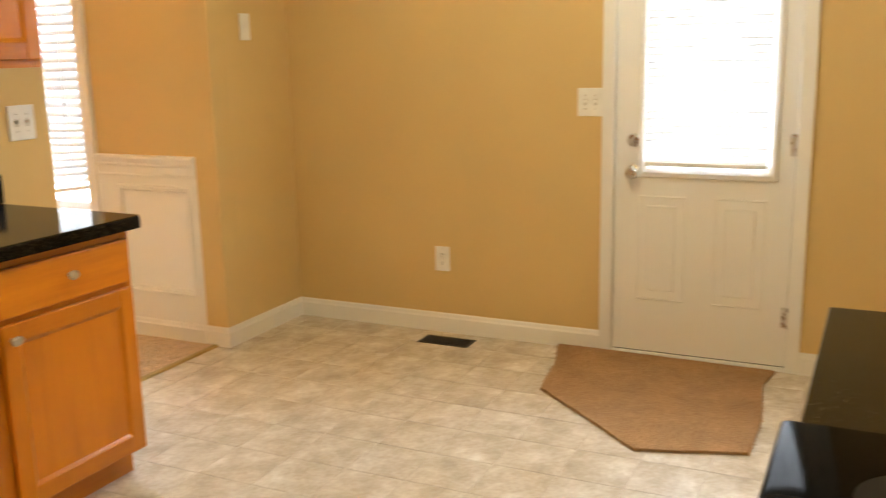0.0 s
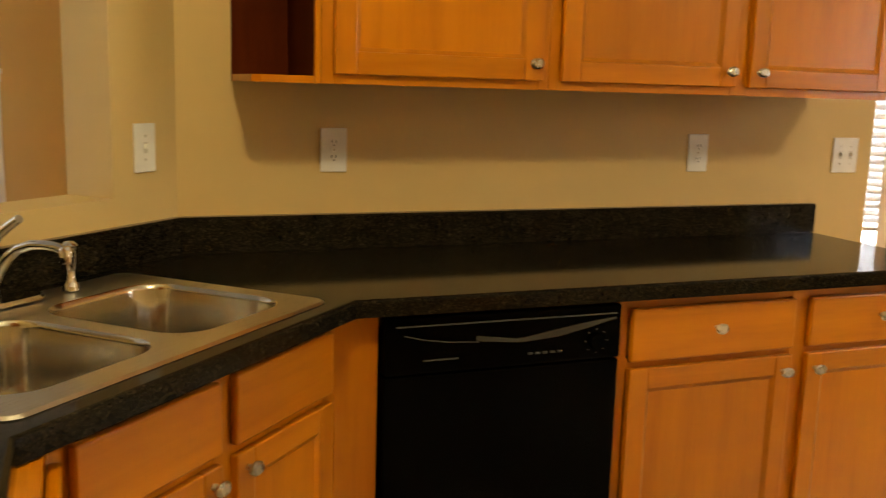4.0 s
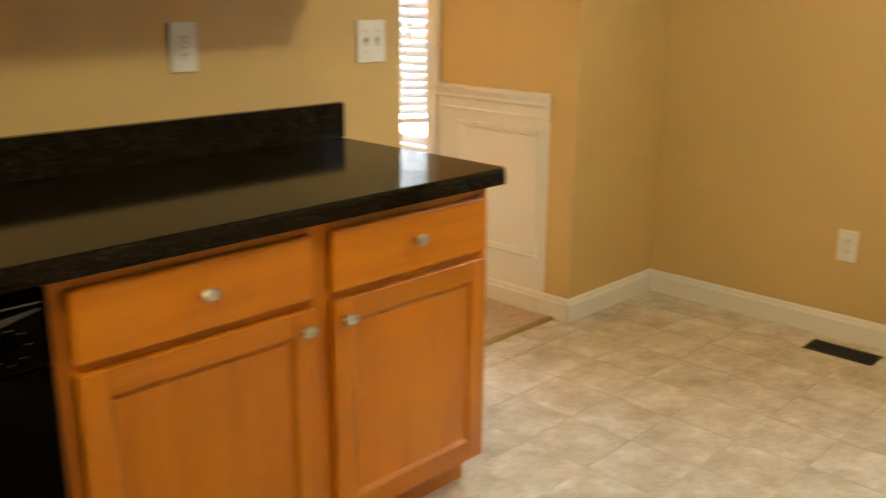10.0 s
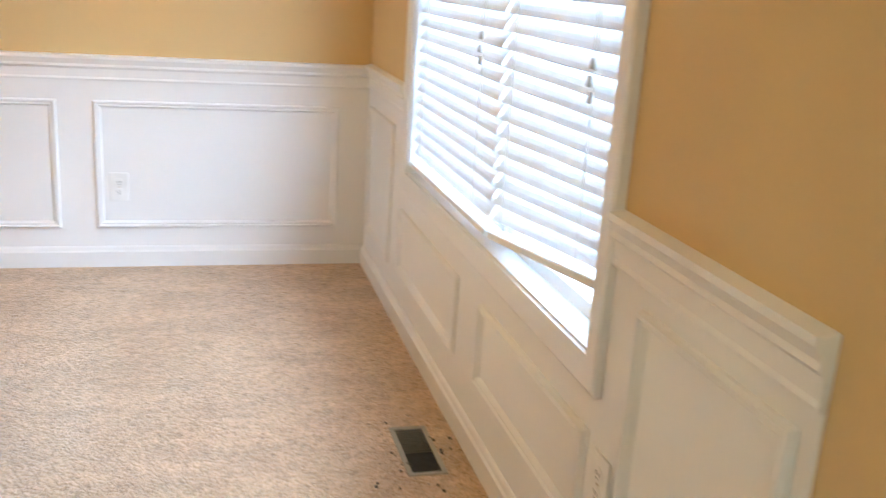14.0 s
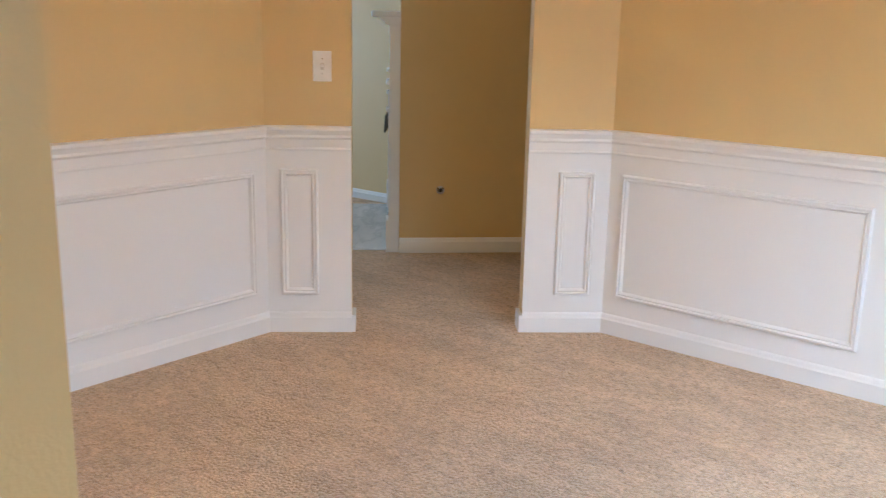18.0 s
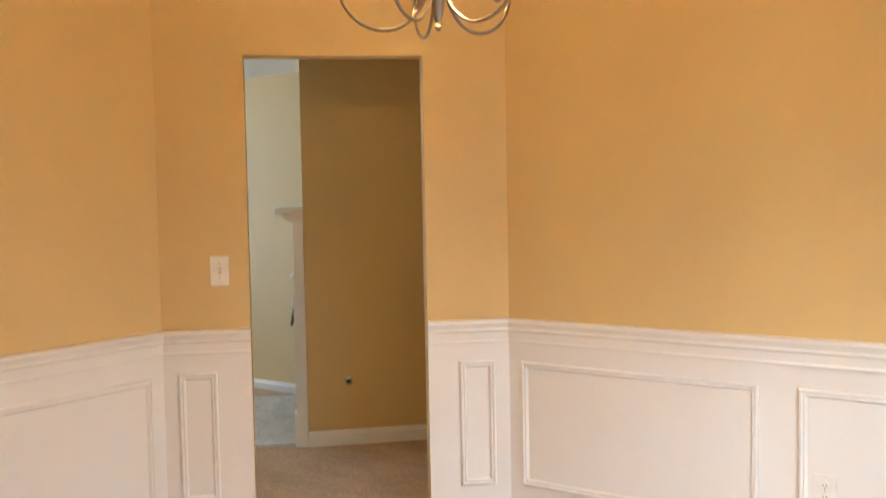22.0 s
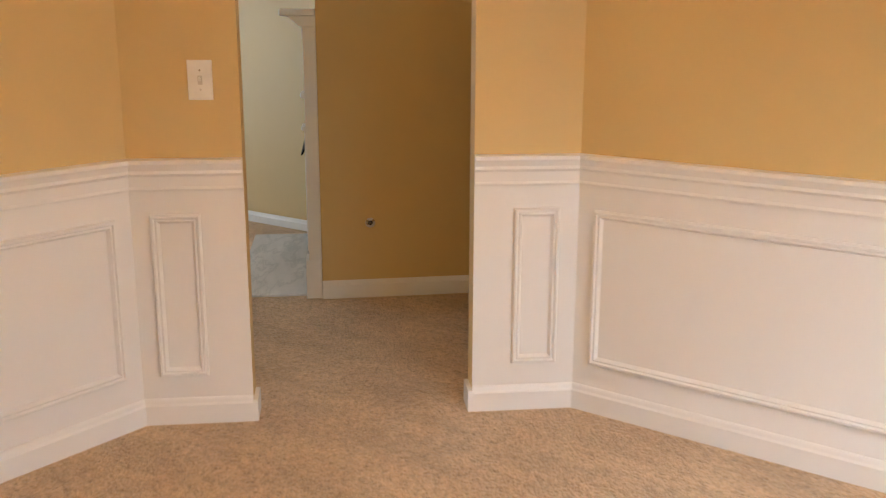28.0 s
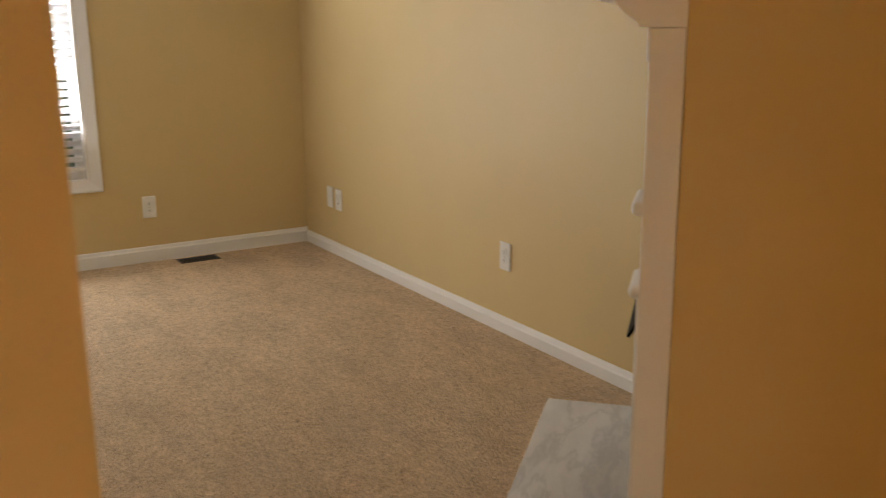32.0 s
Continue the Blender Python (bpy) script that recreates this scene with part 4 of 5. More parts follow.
def cabinet_door(parent, x0, x1, z0, z1, y, name="door", rail=0.056, kn=None):
    """A recessed-panel door whose back lies at y; it faces -y."""
    t = 0.019
    door_ob = part(name, box(x0 + rail - 0.004, x1 - rail + 0.004, y - t + 0.009, y - 0.003, z0 + rail - 0.004, z1 - rail + 0.004), WOOD, parent)
    for a, b in ((x0, x0 + rail), (x1 - rail, x1)):
        part("stile", box(a, b, y - t, y, z0, z1, 0.004, 2), WOOD, door_ob)
    for c, d in ((z0, z0 + rail), (z1 - rail, z1)):
        part("rail", box(x0 + rail - 0.001, x1 - rail + 0.001, y - t + 0.0005, y, c, d, 0.004, 2), WOOD_H, door_ob)
    part("bead", frame_to_xz(x0 + rail, x1 - rail, z0 + rail, z1 - rail, y - t), WOOD, door_ob)
    if kn:
        knob(door_ob, kn[0], y - t, kn[1])
    return door_ob


def frame_to_xz(x0, x1, z0, z1, y):
    bm = frame_moulding(x0, x1, z0, z1, [(0, 0.002), (0.003, 0.004), (0.012, 0.010)])
    for v in bm.verts:
        v.co.y = y + v.co.y
    return bm


def drawer_front(parent, x0, x1, z0, z1, y, kn=True):
    d = part("drawer_front", box(x0, x1, y - 0.019, y, z0, z1, 0.006, 3), WOOD_H, parent)
    if kn:
        knob(d, (x0 + x1) / 2, y - 0.019, (z0 + z1) / 2 + 0.008)
    return d


def base_cabinet(m, width, depth, label, fronts, top=0.85, kick=0.10):
    """A base unit; local x across, front at y = 0 facing -y, body behind. fronts: (x0, x1, knob side)."""
    root = thing("base_cabinet", label, "cabinet", m, "kitchen base cabinets")
    bm = bmesh.new()
    add_box(bm, 0.0, width, 0.018, depth, kick, top)
    part("body", bm, WOOD, root)
    # recess shade comes from the toe kick's darkened maple
    part("toe_kick", box(0.012, width - 0.012, 0.075, depth - 0.02, 0.0, kick), WOOD_SHADED, root)
    part("toe_rail", box(0.0, width, 0.068, 0.075, 0.0, kick - 0.002, 0.001), WOOD_H, root)
    for c, d in ((kick, 0.125), (top - 0.026, top), (0.655, 0.69)):
        part("face_rail", box(0.002, width - 0.002, 0.0005, 0.0178, c + 0.0005, d), WOOD_H, root)
    xs = sorted({0.0, width, *[round((a[1] + b[0]) / 2, 4) for a, b in zip(fronts, fronts[1:])]})
    for x in xs:
        part("stile", box(max(0, x - 0.028), min(width, x + 0.028), -0.001, 0.0178, kick, top, 0.001), WOOD, root)
    for x0, x1, side in fronts:
        drawer_front(root, x0, x1, 0.682, 0.822, -0.001)
        kx = x1 - 0.030 if side == "r" else x0 + 0.030
        cabinet_door(root, x0, x1, 0.112, 0.664, -0.001, kn=(kx, 0.621))
    return root


FACE_Y = -0.616
base_cabinet(pose(-2.346, FACE_Y, 0), 1.121, 0.61, "honey maple base cabinet with two drawers and two doors", [(0.030, 0.552, "r"), (0.604, 1.105, "l")])

# sink base across the corner
c0, c1 = Vector((-3.085, FACE_Y)), Vector((-3.664, -1.195))
_e = (c0 - c1).normalized()
m_s = Matrix(((_e.x, -_e.y, 0, c1.x), (_e.y, _e.x, 0, c1.y), (0, 0, 1, 0), (0, 0, 0, 1)))
len_s = (c0 - c1).length
sink_base = thing("sink_cabinet", "honey maple corner sink cabinet with false drawer fronts", "cabinet", m_s, "kitchen base cabinets")
part("body", prism([(0.0, 0.018), (len_s, 0.018), (len_s + 0.30, 0.32), (len_s * 0.5 + 0.42, 0.60), (len_s * 0.5 - 0.42, 0.60), (-0.30, 0.32)], 0.10, 0.70), WOOD_SHADED, sink_base)
part("toe_kick", box(0.02, len_s - 0.02, 0.07, 0.4, 0, 0.10), WOOD_SHADED, sink_base)
for z0, z1 in ((0.10, 0.125), (0.824, 0.85), (0.655, 0.69)):
    part("face_rail", box(0.002, len_s - 0.002, 0.0005, 0.0178, z0, z1), WOOD_H, sink_base)
for a, b in ((0, 0.05), (len_s / 2 - 0.028, len_s / 2 + 0.028), (len_s - 0.05, len_s)):
    part("stile", box(a, b, -0.001, 0.0178, 0.10, 0.85), WOOD, sink_base)
for a, b, side in ((0.035, len_s / 2 - 0.022, "r"), (len_s / 2 + 0.022, len_s - 0.035, "l")):
    drawer_front(sink_base, a, b, 0.682, 0.822, -0.001, kn=False)
    cabinet_door(sink_base, a, b, 0.112, 0.664, -0.001, kn=(b - 0.03 if side == "r" else a + 0.03, 0.632))

filler = thing("cabinet_filler", "honey maple filler panel beside the dishwasher", "cabinet panel", pose(-3.084, FACE_Y, 0))
part("panel", box(0, 0.102, 0.0, 0.018, 0.10, 0.85, 0.001), WOOD, filler)
part("toe_board", box(0, 0.102, 0.07, 0.08, 0.0, 0.10), WOOD_SHADED, filler)
m_wing = Matrix(((0, -1, 0, -3.664), (1, 0, 0, -1.93), (0, 0, 1, 0), (0, 0, 0, 1)))
base_cabinet(m_wing, 0.735, 0.66, "honey maple base cabinet on the side wall", [(0.03, 0.70, "l")])


# countertop with sink cut-out
SINK_C = Vector((-3.612, -0.754))
SX, SY = Vector((0.7071, 0.7071)), Vector((-0.7071, 0.7071))   # along and behind the sink


def sink_pt(a, b):
    p = SINK_C + SX * a + SY * b
    return (p.x, p.y)


ZC = 0.893
outer = [(-1.195, -0.003), (-1.195, -0.648), (-1.215, -0.668), (-3.049, -0.668), (-3.695, -1.314), (-3.695, -1.95), (-4.369, -1.95), (-4.369, -1.013), (-3.361, -0.003)]
inner = [sink_pt(a, b) for a, b in ((-0.39, -0.255), (0.39, -0.255), (0.39, 0.255), (-0.39, 0.255))]
bm = bmesh.new()
loops = []
for pts in (outer, inner):
    vs = [bm.verts.new((x, y, ZC)) for x, y in pts]
    loops.append([bm.edges.new((vs[i], vs[(i + 1) % len(vs)])) for i in range(len(vs))])
bmesh.ops.triangle_fill(bm, edges=[e for lp in loops for e in lp], use_beauty=True)
ext = bmesh.ops.extrude_face_region(bm, geom=bm.faces[:])
bmesh.ops.translate(bm, verts=[v for v in ext["geom"] if isinstance(v, bmesh.types.BMVert)], vec=(0, 0, -0.040))
front = [e for e in bm.edges if len(e.link_faces) == 2 and all(abs(v.co.z - ZC) < 1e-4 for v in e.verts) and e.calc_face_angle(0) > 1.2 and any(abs(v.co.y + 0.003) > 0.01 and abs(v.co.x + 4.369) > 0.01 for v in e.verts) and min((Vector((v.co.x, v.co.y)) - SINK_C).length for v in e.verts) > 0.55]
bmesh.ops.bevel(bm, geom=front, offset=0.009, segments=3, affect="EDGES", profile=0.5)
top = thing("countertop", "dark speckled laminate countertop with glossy rolled edge", "countertop")
part("worktop", bm, GRANITE, top)
for p0, p1, a, b in (((0, 0), (-5, 0), 1.183, 3.36), (B1, B2, 0.0, 1.431), (B2, (B2[0], -3), 0.0, 0.965)):
    mm, _ = along(p0, p1)
    k0 = 0.0 if a > 0.5 else 0.4142
    k1 = -0.4142 if b > 1.2 else 0.0
    bs = part("backsplash", extrude_profile([(0.001, ZC + 0.0005), (0.020, ZC + 0.0005), (0.020, ZC + 0.094), (0.015, ZC + 0.100), (0.001, ZC + 0.100)], a, b, k0, k1), GRANITE, top)
    bs.matrix_basis = mm
    cap = part("backsplash_edge", extrude_profile([(0.001, ZC + 0.1002), (0.0165, ZC + 0.1002), (0.0165, ZC + 0.1022), (0.001, ZC + 0.1022)], a, b, k0, k1), EDGE_TAN, top, "thin brown edge strip")
    cap.matrix_basis = mm


# double bowl sink
def rounded(hx, hy, r, n=6):
    pts = []
    for cx, cy, a0 in ((hx - r, hy - r, 0), (-hx + r, hy - r, 90), (-hx + r, -hy + r, 180), (hx - r, -hy + r, 270)):
        for i in range(n + 1):
            a = radians(a0 + 90 * i / n)
            pts.append((cx + r * math.cos(a), cy + r * math.sin(a)))
    return pts


sink_m = Matrix(((SX.x, SY.x, 0, SINK_C.x), (SX.y, SY.y, 0, SINK_C.y), (0, 0, 1, ZC), (0, 0, 0, 1)))
sink = thing("kitchen_sink", "stainless steel double bowl drop-in sink", "sink", sink_m)
HX, HY = 0.428, 0.291
bowls = [(-0.196, -0.032, 0.176, 0.197), (0.200, -0.032, 0.172, 0.195)]
bm = bmesh.new()
edges = []
zr = 0.0055
deck_loops = [rounded(HX - 0.007, HY - 0.007, 0.030)] + [[(x + bx, y + by) for x, y in rounded(hx, hy, 0.082, 8)] for bx, by, hx, hy in bowls]
ring0 = None
bowl_rings = []
for i, pts in enumerate(deck_loops):
    vs = [bm.verts.new((x, y, zr)) for x, y in pts]
    edges += [bm.edges.new((vs[k], vs[(k + 1) % len(vs)])) for k in range(len(vs))]
    if i == 0:
        ring0 = vs
    else:
        bowl_rings.append(vs)
bmesh.ops.triangle_fill(bm, edges=edges, use_beauty=True)
rim = [bm.verts.new((x, y, 0.0008)) for x, y in rounded(HX, HY, 0.037)]
for k in range(len(rim)):
    j = (k + 1) % len(rim)
    bm.faces.new((ring0[k], ring0[j], rim[j], rim[k]))
smooth(part("deck", bm, STEEL_DECK, sink), 18)
for bx, by, hx, hy in bowls:
    bm = bmesh.new()
    rings = []
    for grow, z, r in ((0.0, zr, 0.082), (-0.003, 0.003, 0.081), (-0.006, -0.008, 0.080), (-0.012, -0.11, 0.078), (-0.017, -0.150, 0.078), (-0.034, -0.172, 0.078), (-0.080, -0.180, 0.07)):
        rings.append([bm.verts.new((x + bx, y + by, z)) for x, y in rounded(hx + grow, hy + grow, min(r, hx + grow - 0.002), 8)])
    for a, b in zip(rings, rings[1:]):
        for k in range(len(a)):
            j = (k + 1) % len(a)
            bm.faces.new((a[k], a[j], b[j], b[k]))
    bm.faces.new(rings[-1])
    bowl = smooth(part("bowl", bm, STEEL, sink), 60)
    smooth(part("drain", lathe([(0.0, -0.1785), (0.02, -0.1785), (0.038, -0.1770), (0.043, -0.1765), (0.043, -0.1795)], 20, m=pose(bx, by, 0)), CHROME, bowl))

# faucet with lever and side sprayer
fa = thing("faucet", "chrome single lever kitchen faucet with side sprayer", "faucet", sink_m @ Matrix.Translation((0.0, 0.236, 0.0085)))
bm = prism(rounded(0.128, 0.026, 0.025, 6), 0, 0.011)
bmesh.ops.bevel(bm, geom=[e for e in bm.edges if all(v.co.z > 0.01 for v in e.verts)], offset=0.005, segments=2, affect="EDGES")
smooth(part("base_plate", bm, CHROME, fa))
smooth(part("body", lathe([(0.0, 0.010), (0.023, 0.010), (0.019, 0.026), (0.0165, 0.060), (0.0175, 0.074), (0.019, 0.086), (0.016, 0.100), (0.009, 0.108), (0.0, 0.110)], 22), CHROME, fa))
sp = [(0, -0.012, 0.050), (0, -0.030, 0.080), (0, -0.055, 0.108), (0, -0.085, 0.128), (0, -0.120, 0.139), (0, -0.155, 0.142), (0, -0.185, 0.140), (0, -0.204, 0.134)]
smooth(part("spout", tube(sp, 0.0092, 12, taper=lambda t: 1.25 - 0.3 * t), CHROME, fa))
smooth(part("spout_tip", lathe([(0.0, -0.020), (0.011, -0.020), (0.0125, 0.004), (0.008, 0.012), (0.0, 0.012)], 14, m=pose(0, -0.206, 0.132)), CHROME, fa))
lev = smooth(part("lever", tube([(0.0, 0.012, 0.088), (0.0, 0.002, 0.112), (0.0, -0.020, 0.138), (0.0, -0.052, 0.164), (0.0, -0.090, 0.187)], 0.0105, 10, taper=lambda t: 1.15 - 0.3 * t), CHROME, fa))
part("temperature_mark", box(0.008, 0.013, -0.026, -0.0225, 0.088, 0.093), plain("red_dot", (0.5, 0.02, 0.02), 0.4), lev)
sprayer = smooth(part("sprayer", lathe([(0.0, 0.0), (0.020, 0.0), (0.018, 0.012), (0.011, 0.022), (0.012, 0.055), (0.016, 0.080), (0.017, 0.098), (0.010, 0.106), (0.0, 0.108)], 18, m=pose(0.205, -0.005, 0.0)), CHROME, fa))

# dishwasher
dw = thing("dishwasher", "black built-in dishwasher with curved handle recess", "dishwasher", pose(-2.978, -0.618, 0))
DWW = 0.628
part("body", box(0.004, DWW - 0.004, 0.03, 0.58, 0.02, 0.845), BLACK_MATT, dw)
part("door", box(0.004, DWW - 0.004, -0.022, 0.03, 0.115, 0.700, 0.006, 2), BLACK, dw)
panel = part("control_panel", box(0.004, DWW - 0.004, -0.026, 0.03, 0.704, 0.842, 0.006, 2), BLACK, dw)
smooth(part("handle_edge", tube([(0.05, -0.0262, 0.798), (0.10, -0.0268, 0.786), (0.16, -0.0268, 0.777), (0.235, -0.0268, 0.772)], 0.0012, 6), GREYMARK, panel))
part("trim_strip", box(0.03, DWW - 0.02, -0.0285, -0.0262, 0.818, 0.8215, 0.0005), GREYMARK, panel)
bm = bmesh.new()
N = 18
LIP_T, LIP_LOW, LIP_HIGH = (0, 0.3, 0.57, 0.8, 1), (0.774, 0.763, 0.770, 0.788, 0.806), (0.788, 0.773, 0.790, 0.803, 0.811)
ringsA, ringsB = [], []
for i in range(N + 1):
    t = i / N
    x = 0.228 + t * (DWW - 0.251)
    zb = float(np.interp(t, LIP_T, LIP_LOW))
    zt = float(np.interp(t, LIP_T, LIP_HIGH))
    ringsA.append([bm.verts.new((x, -0.0262, zb)), bm.verts.new((x, -0.0262, zt))])
    ringsB.append([bm.verts.new((x, -0.0325, zb + 0.002)), bm.verts.new((x, -0.0295, zt))])
for i in range(N):
    for r in (ringsA, ringsB):
        bm.faces.new((r[i][0], r[i + 1][0], r[i + 1][1], r[i][1]))
    bm.faces.new((ringsA[i][0], ringsB[i][0], ringsB[i + 1][0], ringsA[i + 1][0]))
    bm.faces.new((ringsA[i][1], ringsB[i][1], ringsB[i + 1][1], ringsA[i + 1][1]))
smooth(part("handle_lip", bm, plain("dark_grey_plastic", (0.035, 0.035, 0.035), 0.25), panel, "curved dark grey handle lip"))
smooth(part("dial", lathe([(0.0, 0.0), (0.022, 0.0), (0.020, 0.014), (0.0, 0.015)], 20, m=pose(DWW - 0.075, -0.0255, 0.752, 90)), BLACK, panel))
for i in range(8):
    a = radians(45 * i)
    part("dial_mark", box(DWW - 0.075 + 0.030 * math.cos(a) - 0.002, DWW - 0.075 + 0.030 * math.cos(a) + 0.002, -0.0268, -0.0261, 0.752 + 0.030 * math.sin(a) - 0.0015, 0.752 + 0.030 * math.sin(a) + 0.0015), GREYMARK, panel)
for i in range(5):
    part("button", box(0.365 + i * 0.020, 0.378 + i * 0.020, -0.0285, -0.0262, 0.7305, 0.7365, 0.001), GREYMARK, panel)
part("maker_mark", box(0.098, 0.185, -0.0272, -0.0261, 0.735, 0.7385), GREYMARK, panel)
part("kick_plate", box(0.004, DWW - 0.004, 0.05, 0.07, 0.0, 0.112), BLACK_MATT, dw)


# upper cabinets
def upper_cabinet(m, width, label, doors, z0=1.36, z1=2.20, depth=0.325):
    root = thing("upper_cabinet", label, "cabinet", m, "kitchen upper cabinets")
    part("body", box(0.0, width, 0.018, depth, z0 + 0.012, z1), WOOD, root)
    part("bottom", box(0.001, width - 0.001, 0.019, depth - 0.002, z0 + 0.006, z0 + 0.0118), WOOD_H, root)
    for c, d in ((z0, z0 + 0.040), (z1 - 0.04, z1)):
        part("face_rail", box(0.002, width - 0.002, 0.0005, 0.0178, c + 0.0005, d), WOOD_H, root)
    xs = sorted({0.0, width, *[round((a[1] + b[0]) / 2, 4) for a, b in zip(doors, doors[1:])]})
    for x in xs:
        part("stile", box(max(0, x - 0.03), min(width, x + 0.03), -0.0005, 0.0178, z0 + 0.001, z1, 0.001), WOOD, root)
    for x0, x1, side in doors:
        kx = x1 - 0.030 if side == "r" else x0 + 0.030
        cabinet_door(root, x0, x1, z0 + 0.024, z1 - 0.02, -0.001, kn=(kx, z0 + 0.068))
    return root


UY = -0.328
upper_cabinet(pose(-3.048, UY, 0), 0.62, "honey maple upper cabinet with one door", [(0.030, 0.596, "r")])
upper_cabinet(pose(-2.426, UY, 0), 1.194, "honey maple upper cabinet with two doors", [(0.030, 0.596, "r"), (0.645, 1.183, "l")])
m_uw = Matrix(((0, -1, 0, -4.012), (1, 0, 0, -1.912), (0, 0, 1, 0), (0, 0, 0, 1)))
upper_cabinet(m_uw, 0.402, "honey maple upper cabinet on the side wall", [(0.052, 0.372, "r")], z0=1.386, depth=0.357)
side_end = bpy.context.scene.collection.objects["upper_cabinet.002"]
# thin sheet over the cabinet end, its dark colour standing in for shade
part("end_panel", box(-0.004, -0.0005, 0.004, 0.356, 1.387, 2.19), WOOD_SHADED, side_end, "maple end panel darkened for shade")
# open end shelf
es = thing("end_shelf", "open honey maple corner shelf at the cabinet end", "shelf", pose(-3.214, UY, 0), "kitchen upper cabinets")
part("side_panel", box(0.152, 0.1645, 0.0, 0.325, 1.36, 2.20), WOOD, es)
# lining and back hold the shelf's inner shade in their colour
part("side_lining", box(0.1498, 0.1515, 0.014, 0.309, 1.378, 2.18), WOOD_SHADED, es)
part("back_panel", box(0.0, 0.150, 0.310, 0.324, 1.36, 2.20), WOOD_SHADED, es)
for z in (1.36, 1.74, 2.18):
    bm = prism([(0.150, 0.0), (0.150, 0.310), (0.0, 0.310), (0.0, 0.02), (0.02, 0.0)], z, z + 0.018)
    part("shelf_board", bm, WOOD_H, es)

# range and the counter beside it
COOKGLASS = plain("black_ceramic_glass", (0.004, 0.003, 0.0025), 0.06)
COOKGLASS.node_tree.nodes["Principled BSDF"].inputs["IOR"].default_value = 1.04
BURNER = plain("grey_burner_print", (0.022, 0.019, 0.017), 0.3)
BURNER.node_tree.nodes["Principled BSDF"].inputs["Specular IOR Level"].default_value = 0.03
rg = thing("range", "black freestanding electric range with glass cooktop", "range", pose(-2.977, -2.71, 0))
RW = 0.755
part("body", box(0.0, RW, -0.66, -0.03, 0.03, 0.893), BLACK_MATT, rg)
smooth(part("cooktop", box(-0.002, RW + 0.002, -0.66, 0.004, 0.8935, 0.915, 0.009, 4), COOKGLASS, rg))
for x, y, r in ((0.19, -0.17, 0.10), (0.56, -0.17, 0.08), (0.19, -0.47, 0.08), (0.56, -0.47, 0.10)):
    part("burner_ring", lathe([(0.0, 0.9152), (r, 0.9152), (r, 0.9156), (0.0, 0.9156)], 32, m=pose(x, y, 0)), BURNER, rg)
od = part("oven_door", box(0.006, RW - 0.006, -0.03, 0.006, 0.22, 0.845, 0.008, 3), BLACK, rg)
part("oven_window", box(0.13, RW - 0.13, 0.0062, 0.008, 0.36, 0.66), plain("smoked_glass", (0.01, 0.01, 0.012), 0.05), od)
smooth(part("oven_handle", tube([(0.07, 0.006, 0.80), (0.075, 0.045, 0.805), (0.12, 0.052, 0.806), (RW - 0.12, 0.052, 0.806), (RW - 0.075, 0.045, 0.805), (RW - 0.07, 0.006, 0.80)], 0.011, 10), BLACK, od))
part("drawer", box(0.006, RW - 0.006, -0.03, 0.004, 0.05, 0.21, 0.006, 2), BLACK, rg)
bg = part("backguard", box(0.0, RW, -0.69, -0.62, 0.915, 1.09, 0.012, 3), BLACK, rg)
for x in (0.08, 0.17, 0.58, 0.67):
    smooth(part("control_knob", lathe([(0.0, 0.0), (0.022, 0.0), (0.018, 0.020), (0.0, 0.021)], 16, m=pose(x, -0.62, 1.01, -90)), BLACK, bg))
part("clock_panel", box(0.30, 0.46, -0.62, -0.6185, 0.97, 1.05), plain("display_glass", (0.02, 0.03, 0.03), 0.1), bg)
m_r = Matrix(((-1, 0, 0, -1.575), (0, -1, 0, -2.76), (0, 0, 1, 0), (0, 0, 0, 1)))
base_cabinet(m_r, 0.632, 0.635, "honey maple base cabinet beside the range", [(0.028, 0.604, "r")])
rc = thing("range_countertop", "dark speckled laminate countertop beside the range", "countertop")
part("worktop", box(-2.214, -1.56, SOUTH + 0.003, -2.727, 0.8505, ZC, 0.002, 1), GRANITE, rc)
part("backsplash", box(-2.214, -1.56, SOUTH + 0.002, SOUTH + 0.022, ZC + 0.0005, ZC + 0.10), GRANITE, rc)

# flush ceiling lamps; the hall's fixture is an unseen addition
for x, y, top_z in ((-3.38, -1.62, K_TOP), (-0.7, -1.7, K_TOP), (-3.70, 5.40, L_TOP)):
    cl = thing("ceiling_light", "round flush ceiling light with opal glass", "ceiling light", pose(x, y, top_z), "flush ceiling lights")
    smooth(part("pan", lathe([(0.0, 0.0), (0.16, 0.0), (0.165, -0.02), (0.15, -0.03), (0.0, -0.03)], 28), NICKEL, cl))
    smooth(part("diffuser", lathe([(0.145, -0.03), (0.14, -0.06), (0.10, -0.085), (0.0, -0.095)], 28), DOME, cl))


# ---------------------------------------------------------------- chandelier
CX, CY = -1.601, 1.722
CH_DROP = -0.018        # height of the fixture against its drawing
ch = thing("chandelier", "lit brushed nickel chandelier with five candle bulbs and scrolled arms", "chandelier", pose(CX, CY, CH_DROP))
to_cam, to_right = Vector((0.579, -0.815, 0)), Vector((0.815, 0.579, 0))
z_hook = z_flat - 0.01 - CH_DROP
smooth(part("canopy", lathe([(0.0, z_hook + 0.02), (0.062, z_hook + 0.02), (0.06, z_hook - 0.012), (0.02, z_hook - 0.03), (0.0, z_hook - 0.03)], 24), CHAND, ch))
